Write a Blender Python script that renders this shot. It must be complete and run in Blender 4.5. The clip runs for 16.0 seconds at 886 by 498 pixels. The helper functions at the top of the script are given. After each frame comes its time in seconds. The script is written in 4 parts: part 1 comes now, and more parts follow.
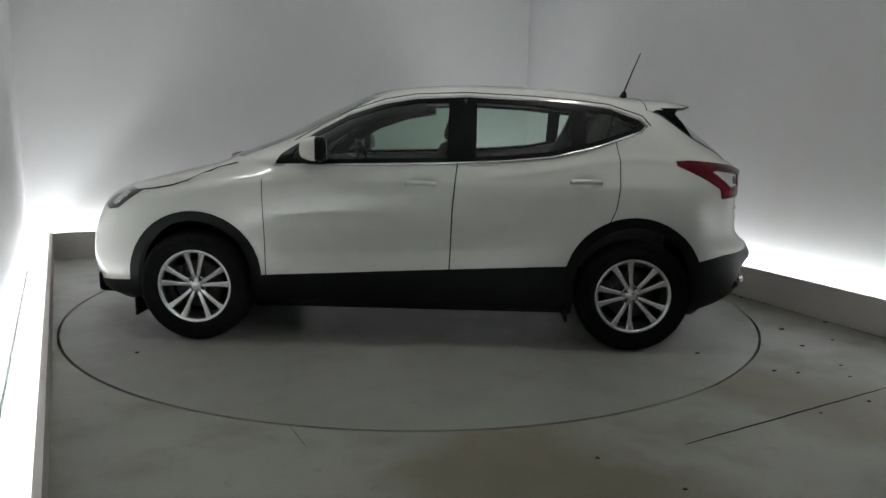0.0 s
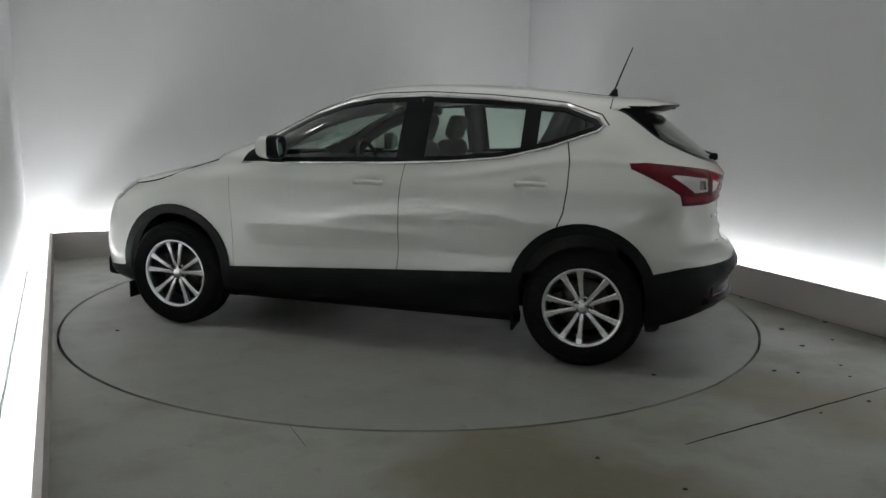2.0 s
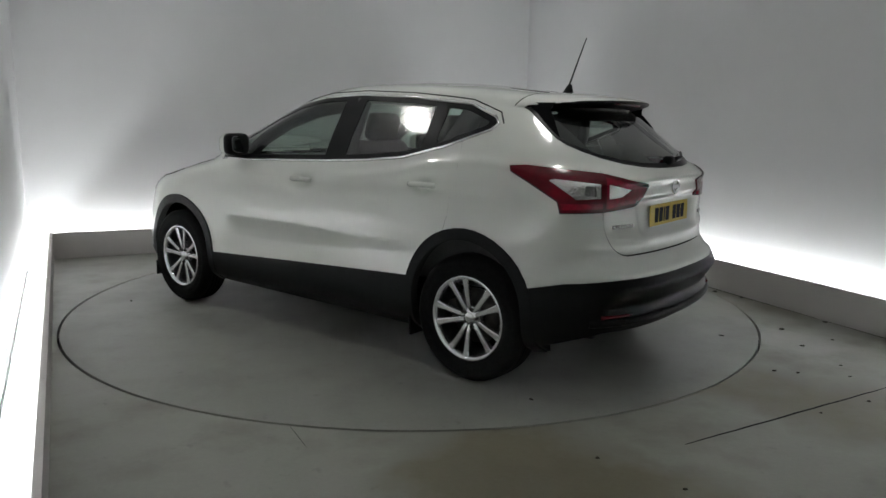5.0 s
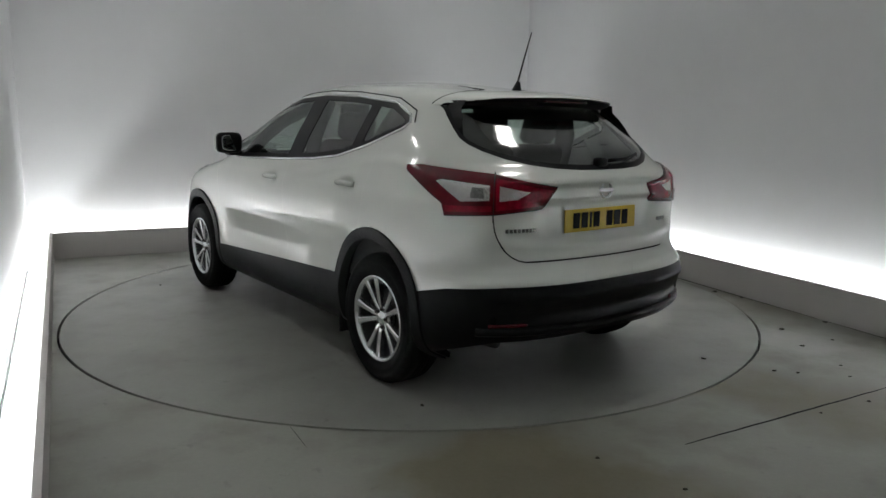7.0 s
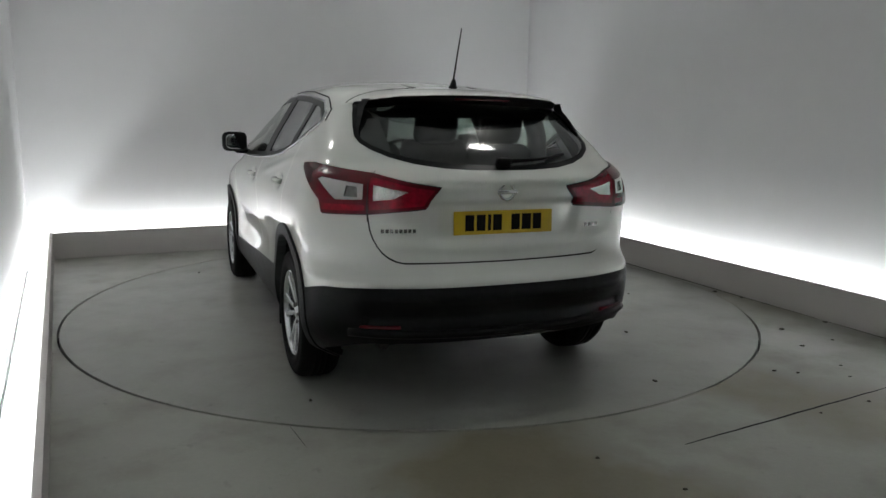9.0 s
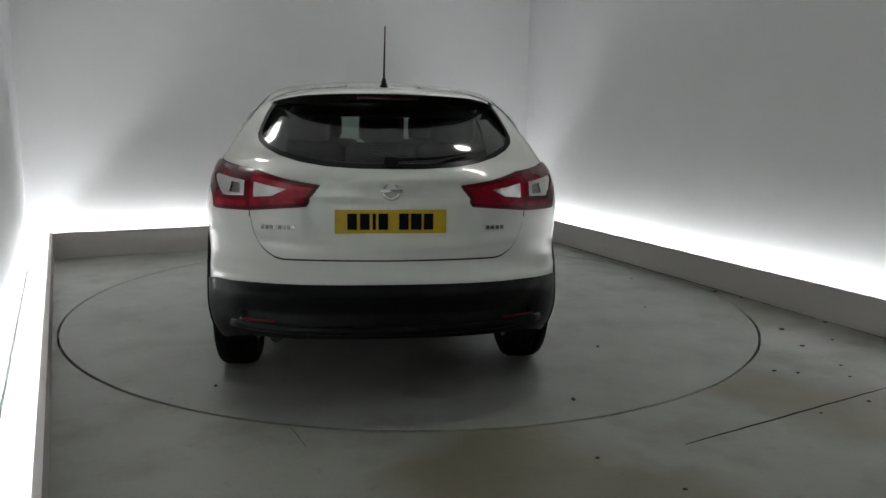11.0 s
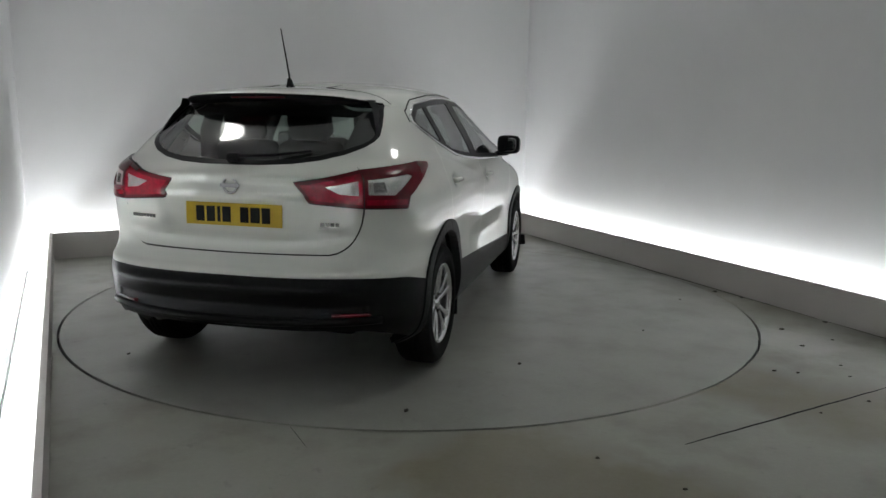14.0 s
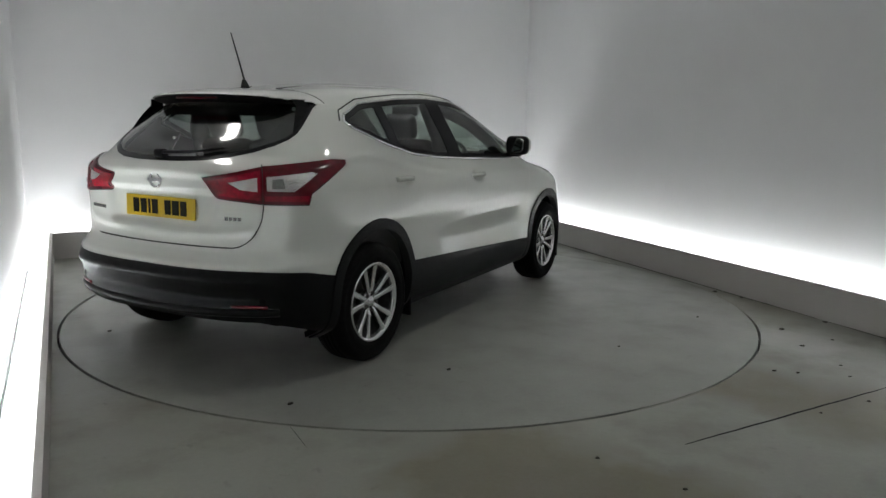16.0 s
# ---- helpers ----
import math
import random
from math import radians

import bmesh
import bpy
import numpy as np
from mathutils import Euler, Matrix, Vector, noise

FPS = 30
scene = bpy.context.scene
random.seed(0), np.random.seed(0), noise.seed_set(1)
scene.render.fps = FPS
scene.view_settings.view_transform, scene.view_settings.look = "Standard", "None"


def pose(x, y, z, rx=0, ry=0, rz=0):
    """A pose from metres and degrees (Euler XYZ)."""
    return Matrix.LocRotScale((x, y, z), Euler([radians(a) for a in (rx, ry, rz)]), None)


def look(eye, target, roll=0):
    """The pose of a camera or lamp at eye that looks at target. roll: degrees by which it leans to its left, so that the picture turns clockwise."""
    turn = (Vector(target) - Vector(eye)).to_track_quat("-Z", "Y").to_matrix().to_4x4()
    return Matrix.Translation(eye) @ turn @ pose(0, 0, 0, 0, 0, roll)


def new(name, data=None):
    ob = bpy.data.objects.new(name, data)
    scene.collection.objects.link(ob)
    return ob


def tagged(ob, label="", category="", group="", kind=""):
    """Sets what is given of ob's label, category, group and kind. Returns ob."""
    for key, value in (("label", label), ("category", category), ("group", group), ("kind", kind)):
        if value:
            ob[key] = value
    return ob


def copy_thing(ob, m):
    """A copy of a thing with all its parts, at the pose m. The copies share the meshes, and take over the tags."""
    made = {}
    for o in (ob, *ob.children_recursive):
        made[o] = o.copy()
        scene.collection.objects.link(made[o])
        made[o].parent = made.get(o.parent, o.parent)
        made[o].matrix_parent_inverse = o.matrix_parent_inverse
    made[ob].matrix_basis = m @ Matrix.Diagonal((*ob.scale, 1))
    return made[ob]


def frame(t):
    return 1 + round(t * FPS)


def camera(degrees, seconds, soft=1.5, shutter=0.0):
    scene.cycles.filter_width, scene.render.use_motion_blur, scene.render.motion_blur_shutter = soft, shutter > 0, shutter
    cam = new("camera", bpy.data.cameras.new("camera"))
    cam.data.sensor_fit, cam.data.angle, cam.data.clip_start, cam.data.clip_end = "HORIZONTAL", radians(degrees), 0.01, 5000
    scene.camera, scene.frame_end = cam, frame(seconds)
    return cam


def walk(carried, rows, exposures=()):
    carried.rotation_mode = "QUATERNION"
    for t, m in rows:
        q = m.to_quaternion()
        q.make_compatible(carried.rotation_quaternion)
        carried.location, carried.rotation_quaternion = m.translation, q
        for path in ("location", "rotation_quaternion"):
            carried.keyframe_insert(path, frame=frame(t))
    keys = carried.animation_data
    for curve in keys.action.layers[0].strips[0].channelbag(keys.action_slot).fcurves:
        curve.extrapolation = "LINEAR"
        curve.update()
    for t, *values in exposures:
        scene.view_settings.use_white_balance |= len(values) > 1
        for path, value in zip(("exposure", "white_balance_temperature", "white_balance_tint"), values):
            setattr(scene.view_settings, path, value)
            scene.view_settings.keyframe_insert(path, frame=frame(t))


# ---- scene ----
# camera: fixed on a stand close to the room's side wall
cam = camera(63.07, 16.0, soft=1.5)
YAW, PITCH, ROLL = 0.0379, -0.1720, 0.0164
EYE = Vector((0.0, -5.463, 1.3405))
AIM = EYE + 5 * Vector((math.sin(YAW) * math.cos(PITCH), math.cos(YAW) * math.cos(PITCH), math.sin(PITCH)))
walk(cam, [(0.0, look(EYE, AIM, math.degrees(ROLL))), (16.0, look(EYE, AIM, math.degrees(ROLL)))], exposures=[(0.0, 0.0), (16.0, 0.0)])

# world: the room is closed, only a trace of ambient
world = bpy.data.worlds.new("world")
scene.world = world
world.use_nodes = True
world.node_tree.nodes["Background"].inputs[0].default_value = (0.5, 0.52, 0.55, 1)
world.node_tree.nodes["Background"].inputs[1].default_value = 0.02

LED_POWER = 52.5
PANEL_POWER = 28.0


# ---------- materials ----------
def mat(name):
    m = bpy.data.materials.new(name)
    m.use_nodes = True
    n = m.node_tree.nodes
    return m, n, m.node_tree.links, n["Principled BSDF"]


def simple(name, color, rough=0.5, metal=0.0, coat=0.0, spread=0.06, scale=40.0, bump=0.0, bscale=300.0, spec=0.5):
    m, n, l, b = mat(name)
    b.inputs["Roughness"].default_value = rough
    b.inputs["Metallic"].default_value = metal
    b.inputs["Coat Weight"].default_value = coat
    b.inputs["Coat Roughness"].default_value = 0.04
    b.inputs["Specular IOR Level"].default_value = spec
    tc = n.new("ShaderNodeTexCoord")
    t = n.new("ShaderNodeTexNoise")
    t.inputs["Scale"].default_value = scale
    t.inputs["Detail"].default_value = 5
    l.new(tc.outputs["Object"], t.inputs["Vector"])
    r = n.new("ShaderNodeValToRGB")
    c = Vector(color)
    r.color_ramp.elements[0].position, r.color_ramp.elements[1].position = 0.3, 0.7
    r.color_ramp.elements[0].color = (*(c * (1 - spread)), 1)
    r.color_ramp.elements[1].color = (*(c * (1 + spread)), 1)
    l.new(t.outputs["Fac"], r.inputs[0])
    l.new(r.outputs[0], b.inputs["Base Color"])
    if bump:
        t2 = n.new("ShaderNodeTexNoise")
        t2.inputs["Scale"].default_value = bscale
        t2.inputs["Detail"].default_value = 3
        l.new(tc.outputs["Object"], t2.inputs["Vector"])
        bp = n.new("ShaderNodeBump")
        bp.inputs["Strength"].default_value = bump
        bp.inputs["Distance"].default_value = 0.002
        l.new(t2.outputs["Fac"], bp.inputs["Height"])
        l.new(bp.outputs[0], b.inputs["Normal"])
    return m


def glow(name, color, power):
    m, n, l, b = mat(name)
    b.inputs["Base Color"].default_value = (0.9, 0.9, 0.9, 1)
    b.inputs["Emission Color"].default_value = (*color, 1)
    b.inputs["Emission Strength"].default_value = power
    return m


def window_glass(name, tint, gloss=1.0):
    m, n, l, b = mat(name)
    n.remove(b)
    tr = n.new("ShaderNodeBsdfTransparent")
    tr.inputs[0].default_value = (*tint, 1)
    gl = n.new("ShaderNodeBsdfGlossy")
    gl.inputs["Roughness"].default_value = 0.09
    gl.inputs[0].default_value = (gloss, gloss, gloss, 1)
    lw = n.new("ShaderNodeLayerWeight")
    pw = n.new("ShaderNodeMath")
    pw.operation = "POWER"
    pw.inputs[1].default_value = 4.0
    l.new(lw.outputs["Facing"], pw.inputs[0])
    fr = n.new("ShaderNodeMapRange")
    fr.inputs[3].default_value, fr.inputs[4].default_value = 0.06, 1.0
    l.new(pw.outputs[0], fr.inputs[0])
    mx = n.new("ShaderNodeMixShader")
    l.new(fr.outputs[0], mx.inputs[0])
    l.new(tr.outputs[0], mx.inputs[1])
    l.new(gl.outputs[0], mx.inputs[2])
    l.new(mx.outputs[0], n["Material Output"].inputs[0])
    return m


def concrete(name, base, stain, dirt, turn=0.0, patches=()):
    """Painted, worn concrete: broad stains, fine grain, scuffs."""
    m, n, l, b = mat(name)
    tc = n.new("ShaderNodeTexCoord")
    mp = n.new("ShaderNodeMapping")
    mp.inputs["Rotation"].default_value = (0, 0, turn)
    l.new(tc.outputs["Object"], mp.inputs[0])

    def noise_at(scale, detail, rough=0.55, stretch=None):
        t = n.new("ShaderNodeTexNoise")
        t.inputs["Scale"].default_value = scale
        t.inputs["Detail"].default_value = detail
        t.inputs["Roughness"].default_value = rough
        l.new(mp.outputs[0], t.inputs["Vector"])
        return t

    def ramp(src, p0, p1, v0, v1):
        r = n.new("ShaderNodeMapRange")
        r.inputs[1].default_value, r.inputs[2].default_value = p0, p1
        r.inputs[3].default_value, r.inputs[4].default_value = v0, v1
        l.new(src, r.inputs[0])
        return r.outputs[0]

    def mix(fac, a, c, kind="MIX"):
        x = n.new("ShaderNodeMix")
        x.data_type, x.blend_type = "RGBA", kind
        l.new(fac, x.inputs[0])
        for v, s in ((a, x.inputs[6]), (c, x.inputs[7])):
            if isinstance(v, tuple):
                s.default_value = (*v, 1)
            else:
                l.new(v, s)
        return x.outputs[2]

    big, mid, fine, spot = noise_at(0.55, 4), noise_at(2.6, 6), noise_at(45, 5, 0.7), noise_at(9, 8, 0.65)
    c = mix(ramp(big.outputs[0], 0.45, 0.68, 0, 0.75), base, stain)
    c = mix(ramp(mid.outputs[0], 0.5, 0.75, 0, 0.55), c, dirt)
    c = mix(ramp(spot.outputs[0], 0.62, 0.74, 0, 0.4), c, tuple(v * 0.45 for v in dirt))
    for cx, cy, rad, amount, tone in patches:
        vm = n.new("ShaderNodeVectorMath")
        vm.operation = "DISTANCE"
        l.new(mp.outputs[0], vm.inputs[0])
        vm.inputs[1].default_value = (cx, cy, 0)
        ad = n.new("ShaderNodeMath")
        ad.operation = "MULTIPLY_ADD"
        l.new(mid.outputs[0], ad.inputs[0])
        ad.inputs[1].default_value = 1.6 * rad
        l.new(vm.outputs["Value"], ad.inputs[2])
        c = mix(ramp(ad.outputs[0], 1.35 * rad, 1.95 * rad, amount, 0), c, tone)
    c = mix(ramp(fine.outputs[0], 0.3, 0.7, 0.25, 0), c, tuple(v * 0.7 for v in base))
    l.new(c, b.inputs["Base Color"])
    l.new(ramp(mid.outputs[0], 0.3, 0.7, 0.30, 0.5), b.inputs["Roughness"])
    bp = n.new("ShaderNodeBump")
    bp.inputs["Strength"].default_value, bp.inputs["Distance"].default_value = 0.25, 0.004
    l.new(spot.outputs[0], bp.inputs["Height"])
    l.new(bp.outputs[0], b.inputs["Normal"])
    return m


def painted_wall(name, color):
    m, n, l, b = mat(name)
    tc = n.new("ShaderNodeTexCoord")
    t = n.new("ShaderNodeTexNoise")
    t.inputs["Scale"].default_value, t.inputs["Detail"].default_value = 0.8, 4
    l.new(tc.outputs["Object"], t.inputs["Vector"])
    r = n.new("ShaderNodeValToRGB")
    c = Vector(color)
    r.color_ramp.elements[0].position, r.color_ramp.elements[1].position = 0.35, 0.7
    r.color_ramp.elements[0].color, r.color_ramp.elements[1].color = (*(c * 0.95), 1), (*(c * 1.02), 1)
    l.new(t.outputs[0], r.inputs[0])
    l.new(r.outputs[0], b.inputs["Base Color"])
    b.inputs["Roughness"].default_value = 0.75
    t2 = n.new("ShaderNodeTexNoise")
    t2.inputs["Scale"].default_value, t2.inputs["Detail"].default_value = 120, 4
    l.new(tc.outputs["Object"], t2.inputs["Vector"])
    bp = n.new("ShaderNodeBump")
    bp.inputs["Strength"].default_value, bp.inputs["Distance"].default_value = 0.12, 0.003
    l.new(t2.outputs[0], bp.inputs["Height"])
    l.new(bp.outputs[0], b.inputs["Normal"])
    return m


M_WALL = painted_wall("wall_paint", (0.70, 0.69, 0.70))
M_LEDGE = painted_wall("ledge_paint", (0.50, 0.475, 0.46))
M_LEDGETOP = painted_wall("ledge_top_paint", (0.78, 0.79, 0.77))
M_CEIL = painted_wall("ceiling_paint", (0.72, 0.72, 0.70))
BROWN, PALE = (0.150, 0.130, 0.080), (0.40, 0.405, 0.385)
M_FLOOR = concrete("floor_concrete", (0.300, 0.300, 0.266), (0.250, 0.245, 0.21), (0.16, 0.15, 0.115), patches=((1.80, -1.88, 0.40, 0.9, BROWN), (2.20, -2.25, 0.45, 0.8, BROWN), (2.55, -2.45, 0.4, 0.7, BROWN), (0.42, -2.88, 0.52, 0.9, BROWN), (0.95, -3.15, 0.35, 0.7, BROWN), (2.75, 0.0, 0.5, 0.5, BROWN), (1.45, 3.1, 0.5, 0.4, BROWN), (2.42, -1.08, 0.34, 0.75, PALE), (2.75, -1.5, 0.3, 0.5, PALE)))
M_DISC = concrete("turntable_concrete", (0.290, 0.292, 0.264), (0.268, 0.268, 0.242), (0.232, 0.228, 0.203), 0.7)
M_DARK = painted_wall("dark_wall_paint", (0.22, 0.22, 0.21))
M_GAP = simple("gap_dark", (0.012, 0.012, 0.012), 0.9)
M_LED = glow("led_glow", (0.935, 0.99, 1.0), LED_POWER)
M_PANEL = glow("panel_glow", (1.0, 0.98, 0.95), PANEL_POWER)


# ---------- mesh helpers ----------
def part(name, bm, material, parent=None, label="", smooth=True):
    me = bpy.data.meshes.new(name)
    bm.normal_update()
    bm.to_mesh(me)
    bm.free()
    for p in me.polygons:
        p.use_smooth = smooth
    ob = new(name, me)
    for m in (material if isinstance(material, (list, tuple)) else [material]):
        me.materials.append(m)
    if parent:
        ob.parent = parent
    if label:
        tagged(ob, label)
    return ob


def slab(bm, ring, z0, z1, mi=0):
    """A prism over a plan outline."""
    lo = [bm.verts.new((p[0], p[1], z0)) for p in ring]
    hi = [bm.verts.new((p[0], p[1], z1)) for p in ring]
    fs = [bm.faces.new(lo[::-1]), bm.faces.new(hi)]
    k = len(ring)
    for i in range(k):
        fs.append(bm.faces.new((lo[i], lo[(i + 1) % k], hi[(i + 1) % k], hi[i])))
    for f in fs:
        f.material_index = mi
    bmesh.ops.recalc_face_normals(bm, faces=fs)
    return fs


def box(bm, cx, cy, cz, sx, sy, sz, bevel=0.0, m=None, seg=2):
    r = bmesh.ops.create_cube(bm, size=1.0)
    vs = r["verts"]
    for v in vs:
        v.co = Vector((v.co.x * sx, v.co.y * sy, v.co.z * sz))
    if bevel:
        es = list({e for v in vs for e in v.link_edges})
        out = bmesh.ops.bevel(bm, geom=es, offset=bevel, segments=seg, affect="EDGES", profile=0.5)
        vs = list({v for f in out["faces"] for v in f.verts} | {v for v in vs if v.is_valid})
    mm = Matrix.Translation((cx, cy, cz)) @ (m or Matrix())
    for v in vs:
        v.co = mm @ v.co
    return vs


def lathe(bm, prof, segs=48, axis="Y"):
    """Turn a profile of (radius, along-axis) pairs round the axis."""
    rings = []
    for i in range(segs):
        a = 2 * math.pi * i / segs
        c, s = math.cos(a), math.sin(a)
        rings.append([bm.verts.new((r * c, h, r * s) if axis == "Y" else (r * c, r * s, h)) for r, h in prof])
    for i in range(segs):
        a, b = rings[i], rings[(i + 1) % segs]
        for j in range(len(prof) - 1):
            bm.faces.new((a[j], a[j + 1], b[j + 1], b[j]))
    bmesh.ops.recalc_face_normals(bm, faces=bm.faces)


def tube(bm, pts, r, segs=8, taper=1.0):
    """A round bar along points."""
    pts = [Vector(p) for p in pts]
    rings = []
    for i, p in enumerate(pts):
        d = (pts[min(i + 1, len(pts) - 1)] - pts[max(i - 1, 0)]).normalized()
        u = d.cross(Vector((0, 0, 1)) if abs(d.z) < 0.9 else Vector((1, 0, 0))).normalized()
        v = d.cross(u)
        rr = r * (1 + (taper - 1) * i / max(1, len(pts) - 1))
        rings.append([bm.verts.new(p + rr * (math.cos(2 * math.pi * k / segs) * u + math.sin(2 * math.pi * k / segs) * v)) for k in range(segs)])
    for a, b in zip(rings, rings[1:]):
        for k in range(segs):
            bm.faces.new((a[k], a[(k + 1) % segs], b[(k + 1) % segs], b[k]))
    bm.faces.new(rings[0][::-1])
    bm.faces.new(rings[-1])


# ---------- the room ----------
TABLE_R = 2.465
LED_Z = 0.25
C_LEFT, C_RIGHT = Vector((-3.47, 1.47)), Vector((1.28, 3.63))
D_LEFT, D_RIGHT = Vector((0.434, -0.901)).normalized(), Vector((0.362, -0.932)).normalized()
ROOM_H = 3.3
E_LEFT, E_RIGHT = C_LEFT + 10.0 * D_LEFT, C_RIGHT + 10.6 * D_RIGHT
PATH = [E_LEFT, C_LEFT, C_RIGHT, E_RIGHT]


def offset_path(d):
    """The ledge's front line moved outward by d, mitred at the corners."""
    dirs = [(PATH[i + 1] - PATH[i]).normalized() for i in range(3)]
    nrm = [Vector((-v.y, v.x)) for v in dirs]
    out = [PATH[0] + nrm[0] * d]
    for i in (1, 2):
        a, b = nrm[i - 1], nrm[i]
        k = (a + b)
        out.append(PATH[i] + k * (d / (1 + a.dot(b))))
    out.append(PATH[3] + nrm[2] * d)
    return out


def runs(d0, d1):
    """Plan outlines of the three straight runs between two offsets."""
    a, b = offset_path(d0), offset_path(d1)
    return [[a[i], a[i + 1], b[i + 1], b[i]] for i in range(3)]


WALL_AT, WALL_T = 0.21, 0.15
names = ("left", "back", "right")
for i, ring in enumerate(runs(WALL_AT, WALL_AT + WALL_T)):
    bm = bmesh.new()
    slab(bm, ring, -0.1, ROOM_H)
    tagged(part("wall_" + names[i], bm, M_WALL, smooth=False), "smooth white painted studio wall washed by hidden light", "wall", kind="structure")
for i, (front, top, floor_) in enumerate(zip(runs(0.0, 0.020), runs(-0.004, 0.024), runs(0.020, WALL_AT))):
    bm = bmesh.new()
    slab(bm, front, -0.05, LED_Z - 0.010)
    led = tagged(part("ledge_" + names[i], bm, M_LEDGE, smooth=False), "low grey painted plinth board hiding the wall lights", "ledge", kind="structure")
    bm = bmesh.new()
    slab(bm, top, LED_Z - 0.010, LED_Z)
    part("ledge_top", bm, M_LEDGE, led, "grey capping strip", smooth=False)
    bm = bmesh.new()
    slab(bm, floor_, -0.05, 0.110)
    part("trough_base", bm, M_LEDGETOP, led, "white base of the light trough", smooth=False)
for i, ring in enumerate(runs(0.115, 0.131)):
    a, b, c, d = ring
    u = (b - a).normalized()
    span = (b - a).length
    count = int((span - 0.2) / 1.2)
    step = (span - 0.16) / count
    for k in range(count):
        p0, p1 = 0.08 + step * k + 0.004, 0.08 + step * (k + 1) - 0.004
        a0, d0 = a, d + u * (a - d).dot(u)
        bm = bmesh.new()
        slab(bm, [a0 + u * p0, a0 + u * p1, d0 + u * p1, d0 + u * p0], 0.112, 0.145)
        tagged(part("light_batten", bm, M_LED, smooth=False), "glowing white light batten lying in the trough", "light batten", group="trough lights")
o = offset_path(WALL_AT + WALL_T)
bm = bmesh.new()
f0, f1 = o[0], o[3]
n2 = Vector((f1 - f0)).normalized()
fn = Vector((n2.y, -n2.x)) * 0.15
slab(bm, [f0, f1, f1 + fn, f0 + fn], -0.1, ROOM_H)
tagged(part("wall_front", bm, M_DARK, smooth=False), "plain grey wall closing the studio behind the camera", "wall", kind="structure")
bm = bmesh.new()
slab(bm, [o[0], o[1], o[2], o[3]][::-1], ROOM_H, ROOM_H + 0.12)
tagged(part("ceiling", bm, M_CEIL, smooth=False), "plain white ceiling of the photo studio", "ceiling", kind="structure")

# round ceiling lights
def ceiling_light(x, y, r):
    e = new("ceiling_light")
    e.matrix_basis = pose(x, y, ROOM_H)
    bm = bmesh.new()
    lathe(bm, [(r + 0.03, 0.0), (r + 0.03, -0.05), (r + 0.022, -0.058), (r + 0.002, -0.058), (r, -0.05), (r, 0.0)], 48, "Z")
    for v in bm.verts:
        v.co.x *= 1.4
    part("frame", bm, M_LEDGETOP, e, "white metal rim")
    bm = bmesh.new()
    lathe(bm, [(0.0001, -0.05), (r * 0.7, -0.048), (r - 0.003, -0.040), (r - 0.003, -0.002)], 48, "Z")
    for v in bm.verts:
        v.co.x *= 1.4
    part("diffuser", bm, M_PANEL, e, "glowing white diffuser")
    return tagged(e, "oval white ceiling light, switched on", "ceiling light", group="ceiling lights")


ceiling_light(1.05, -1.45, 0.13)
ceiling_light(-2.03, -0.9, 0.13)

# floor with a round opening, and the turntable in it
bm = bmesh.new()
N = 128
inner = [bm.verts.new((TABLE_R * math.cos(2 * math.pi * k / N), TABLE_R * math.sin(2 * math.pi * k / N), 0)) for k in range(N)]
innerlow = [bm.verts.new((v.co.x, v.co.y, -0.06)) for v in inner]
outer = [bm.verts.new((14 * math.cos(2 * math.pi * k / N), 14 * math.sin(2 * math.pi * k / N), 0)) for k in range(N)]
for k in range(N):
    j = (k + 1) % N
    bm.faces.new((inner[k], outer[k], outer[j], inner[j]))
    bm.faces.new((innerlow[k], inner[k], inner[j], innerlow[j]))
tagged(part("floor", bm, M_FLOOR, smooth=False), "worn grey painted concrete studio floor with brown stains", "floor", kind="structure")
bm = bmesh.new()
bmesh.ops.create_circle(bm, cap_ends=True, segments=N, radius=TABLE_R + 0.05, matrix=Matrix.Translation((0, 0, -0.055)))
tagged(part("turntable_pit", bm, M_GAP, smooth=False), "dark pit below the turntable's rim", "pit", kind="structure")
bm = bmesh.new()
lathe(bm, [(0.0001, 0.0), (TABLE_R - 0.017, 0.0), (TABLE_R - 0.015, -0.003), (TABLE_R - 0.015, -0.05)], N, "Z")
turntable = tagged(part("turntable", bm, M_DISC, smooth=False), "round grey concrete turntable set flush in the floor", "turntable")


# grit packed into the joint round the turntable
M_GRIT = concrete("packed_grit", (0.20, 0.19, 0.155), (0.15, 0.14, 0.11), (0.10, 0.09, 0.065), 1.3)
for a0, a1, wide in ((-66.0, -50.0, 0.0146), (-50.0, -34.0, 0.0085), (-13.0, 37.0, 0.0138), (-98.0, -66.0, 0.005), (37.0, 60.0, 0.005)):
    bm = bmesh.new()
    k = int((a1 - a0) / 1.5) + 1
    rows = []
    for i in range(k + 1):
        a = math.radians(a0 + (a1 - a0) * i / k)
        ends = min(1.0, 0.25 + 4.0 * min(i, k - i) / k)
        inside = TABLE_R - wide * ends * random.uniform(0.93, 1.0)
        rows.append([bm.verts.new((r * math.cos(a), r * math.sin(a), z)) for r, z in ((TABLE_R + 0.0005, -0.02), (TABLE_R + 0.0005, -0.001), (inside, -0.0015), (inside, -0.02))])
    for p, q in zip(rows, rows[1:]):
        for i in range(3):
            bm.faces.new((p[i], p[i + 1], q[i + 1], q[i]))
    bmesh.ops.recalc_face_normals(bm, faces=bm.faces)
    tagged(part("joint_grit", bm, M_GRIT, smooth=False), "brown grit packed into the turntable's joint", "grit", kind="structure")


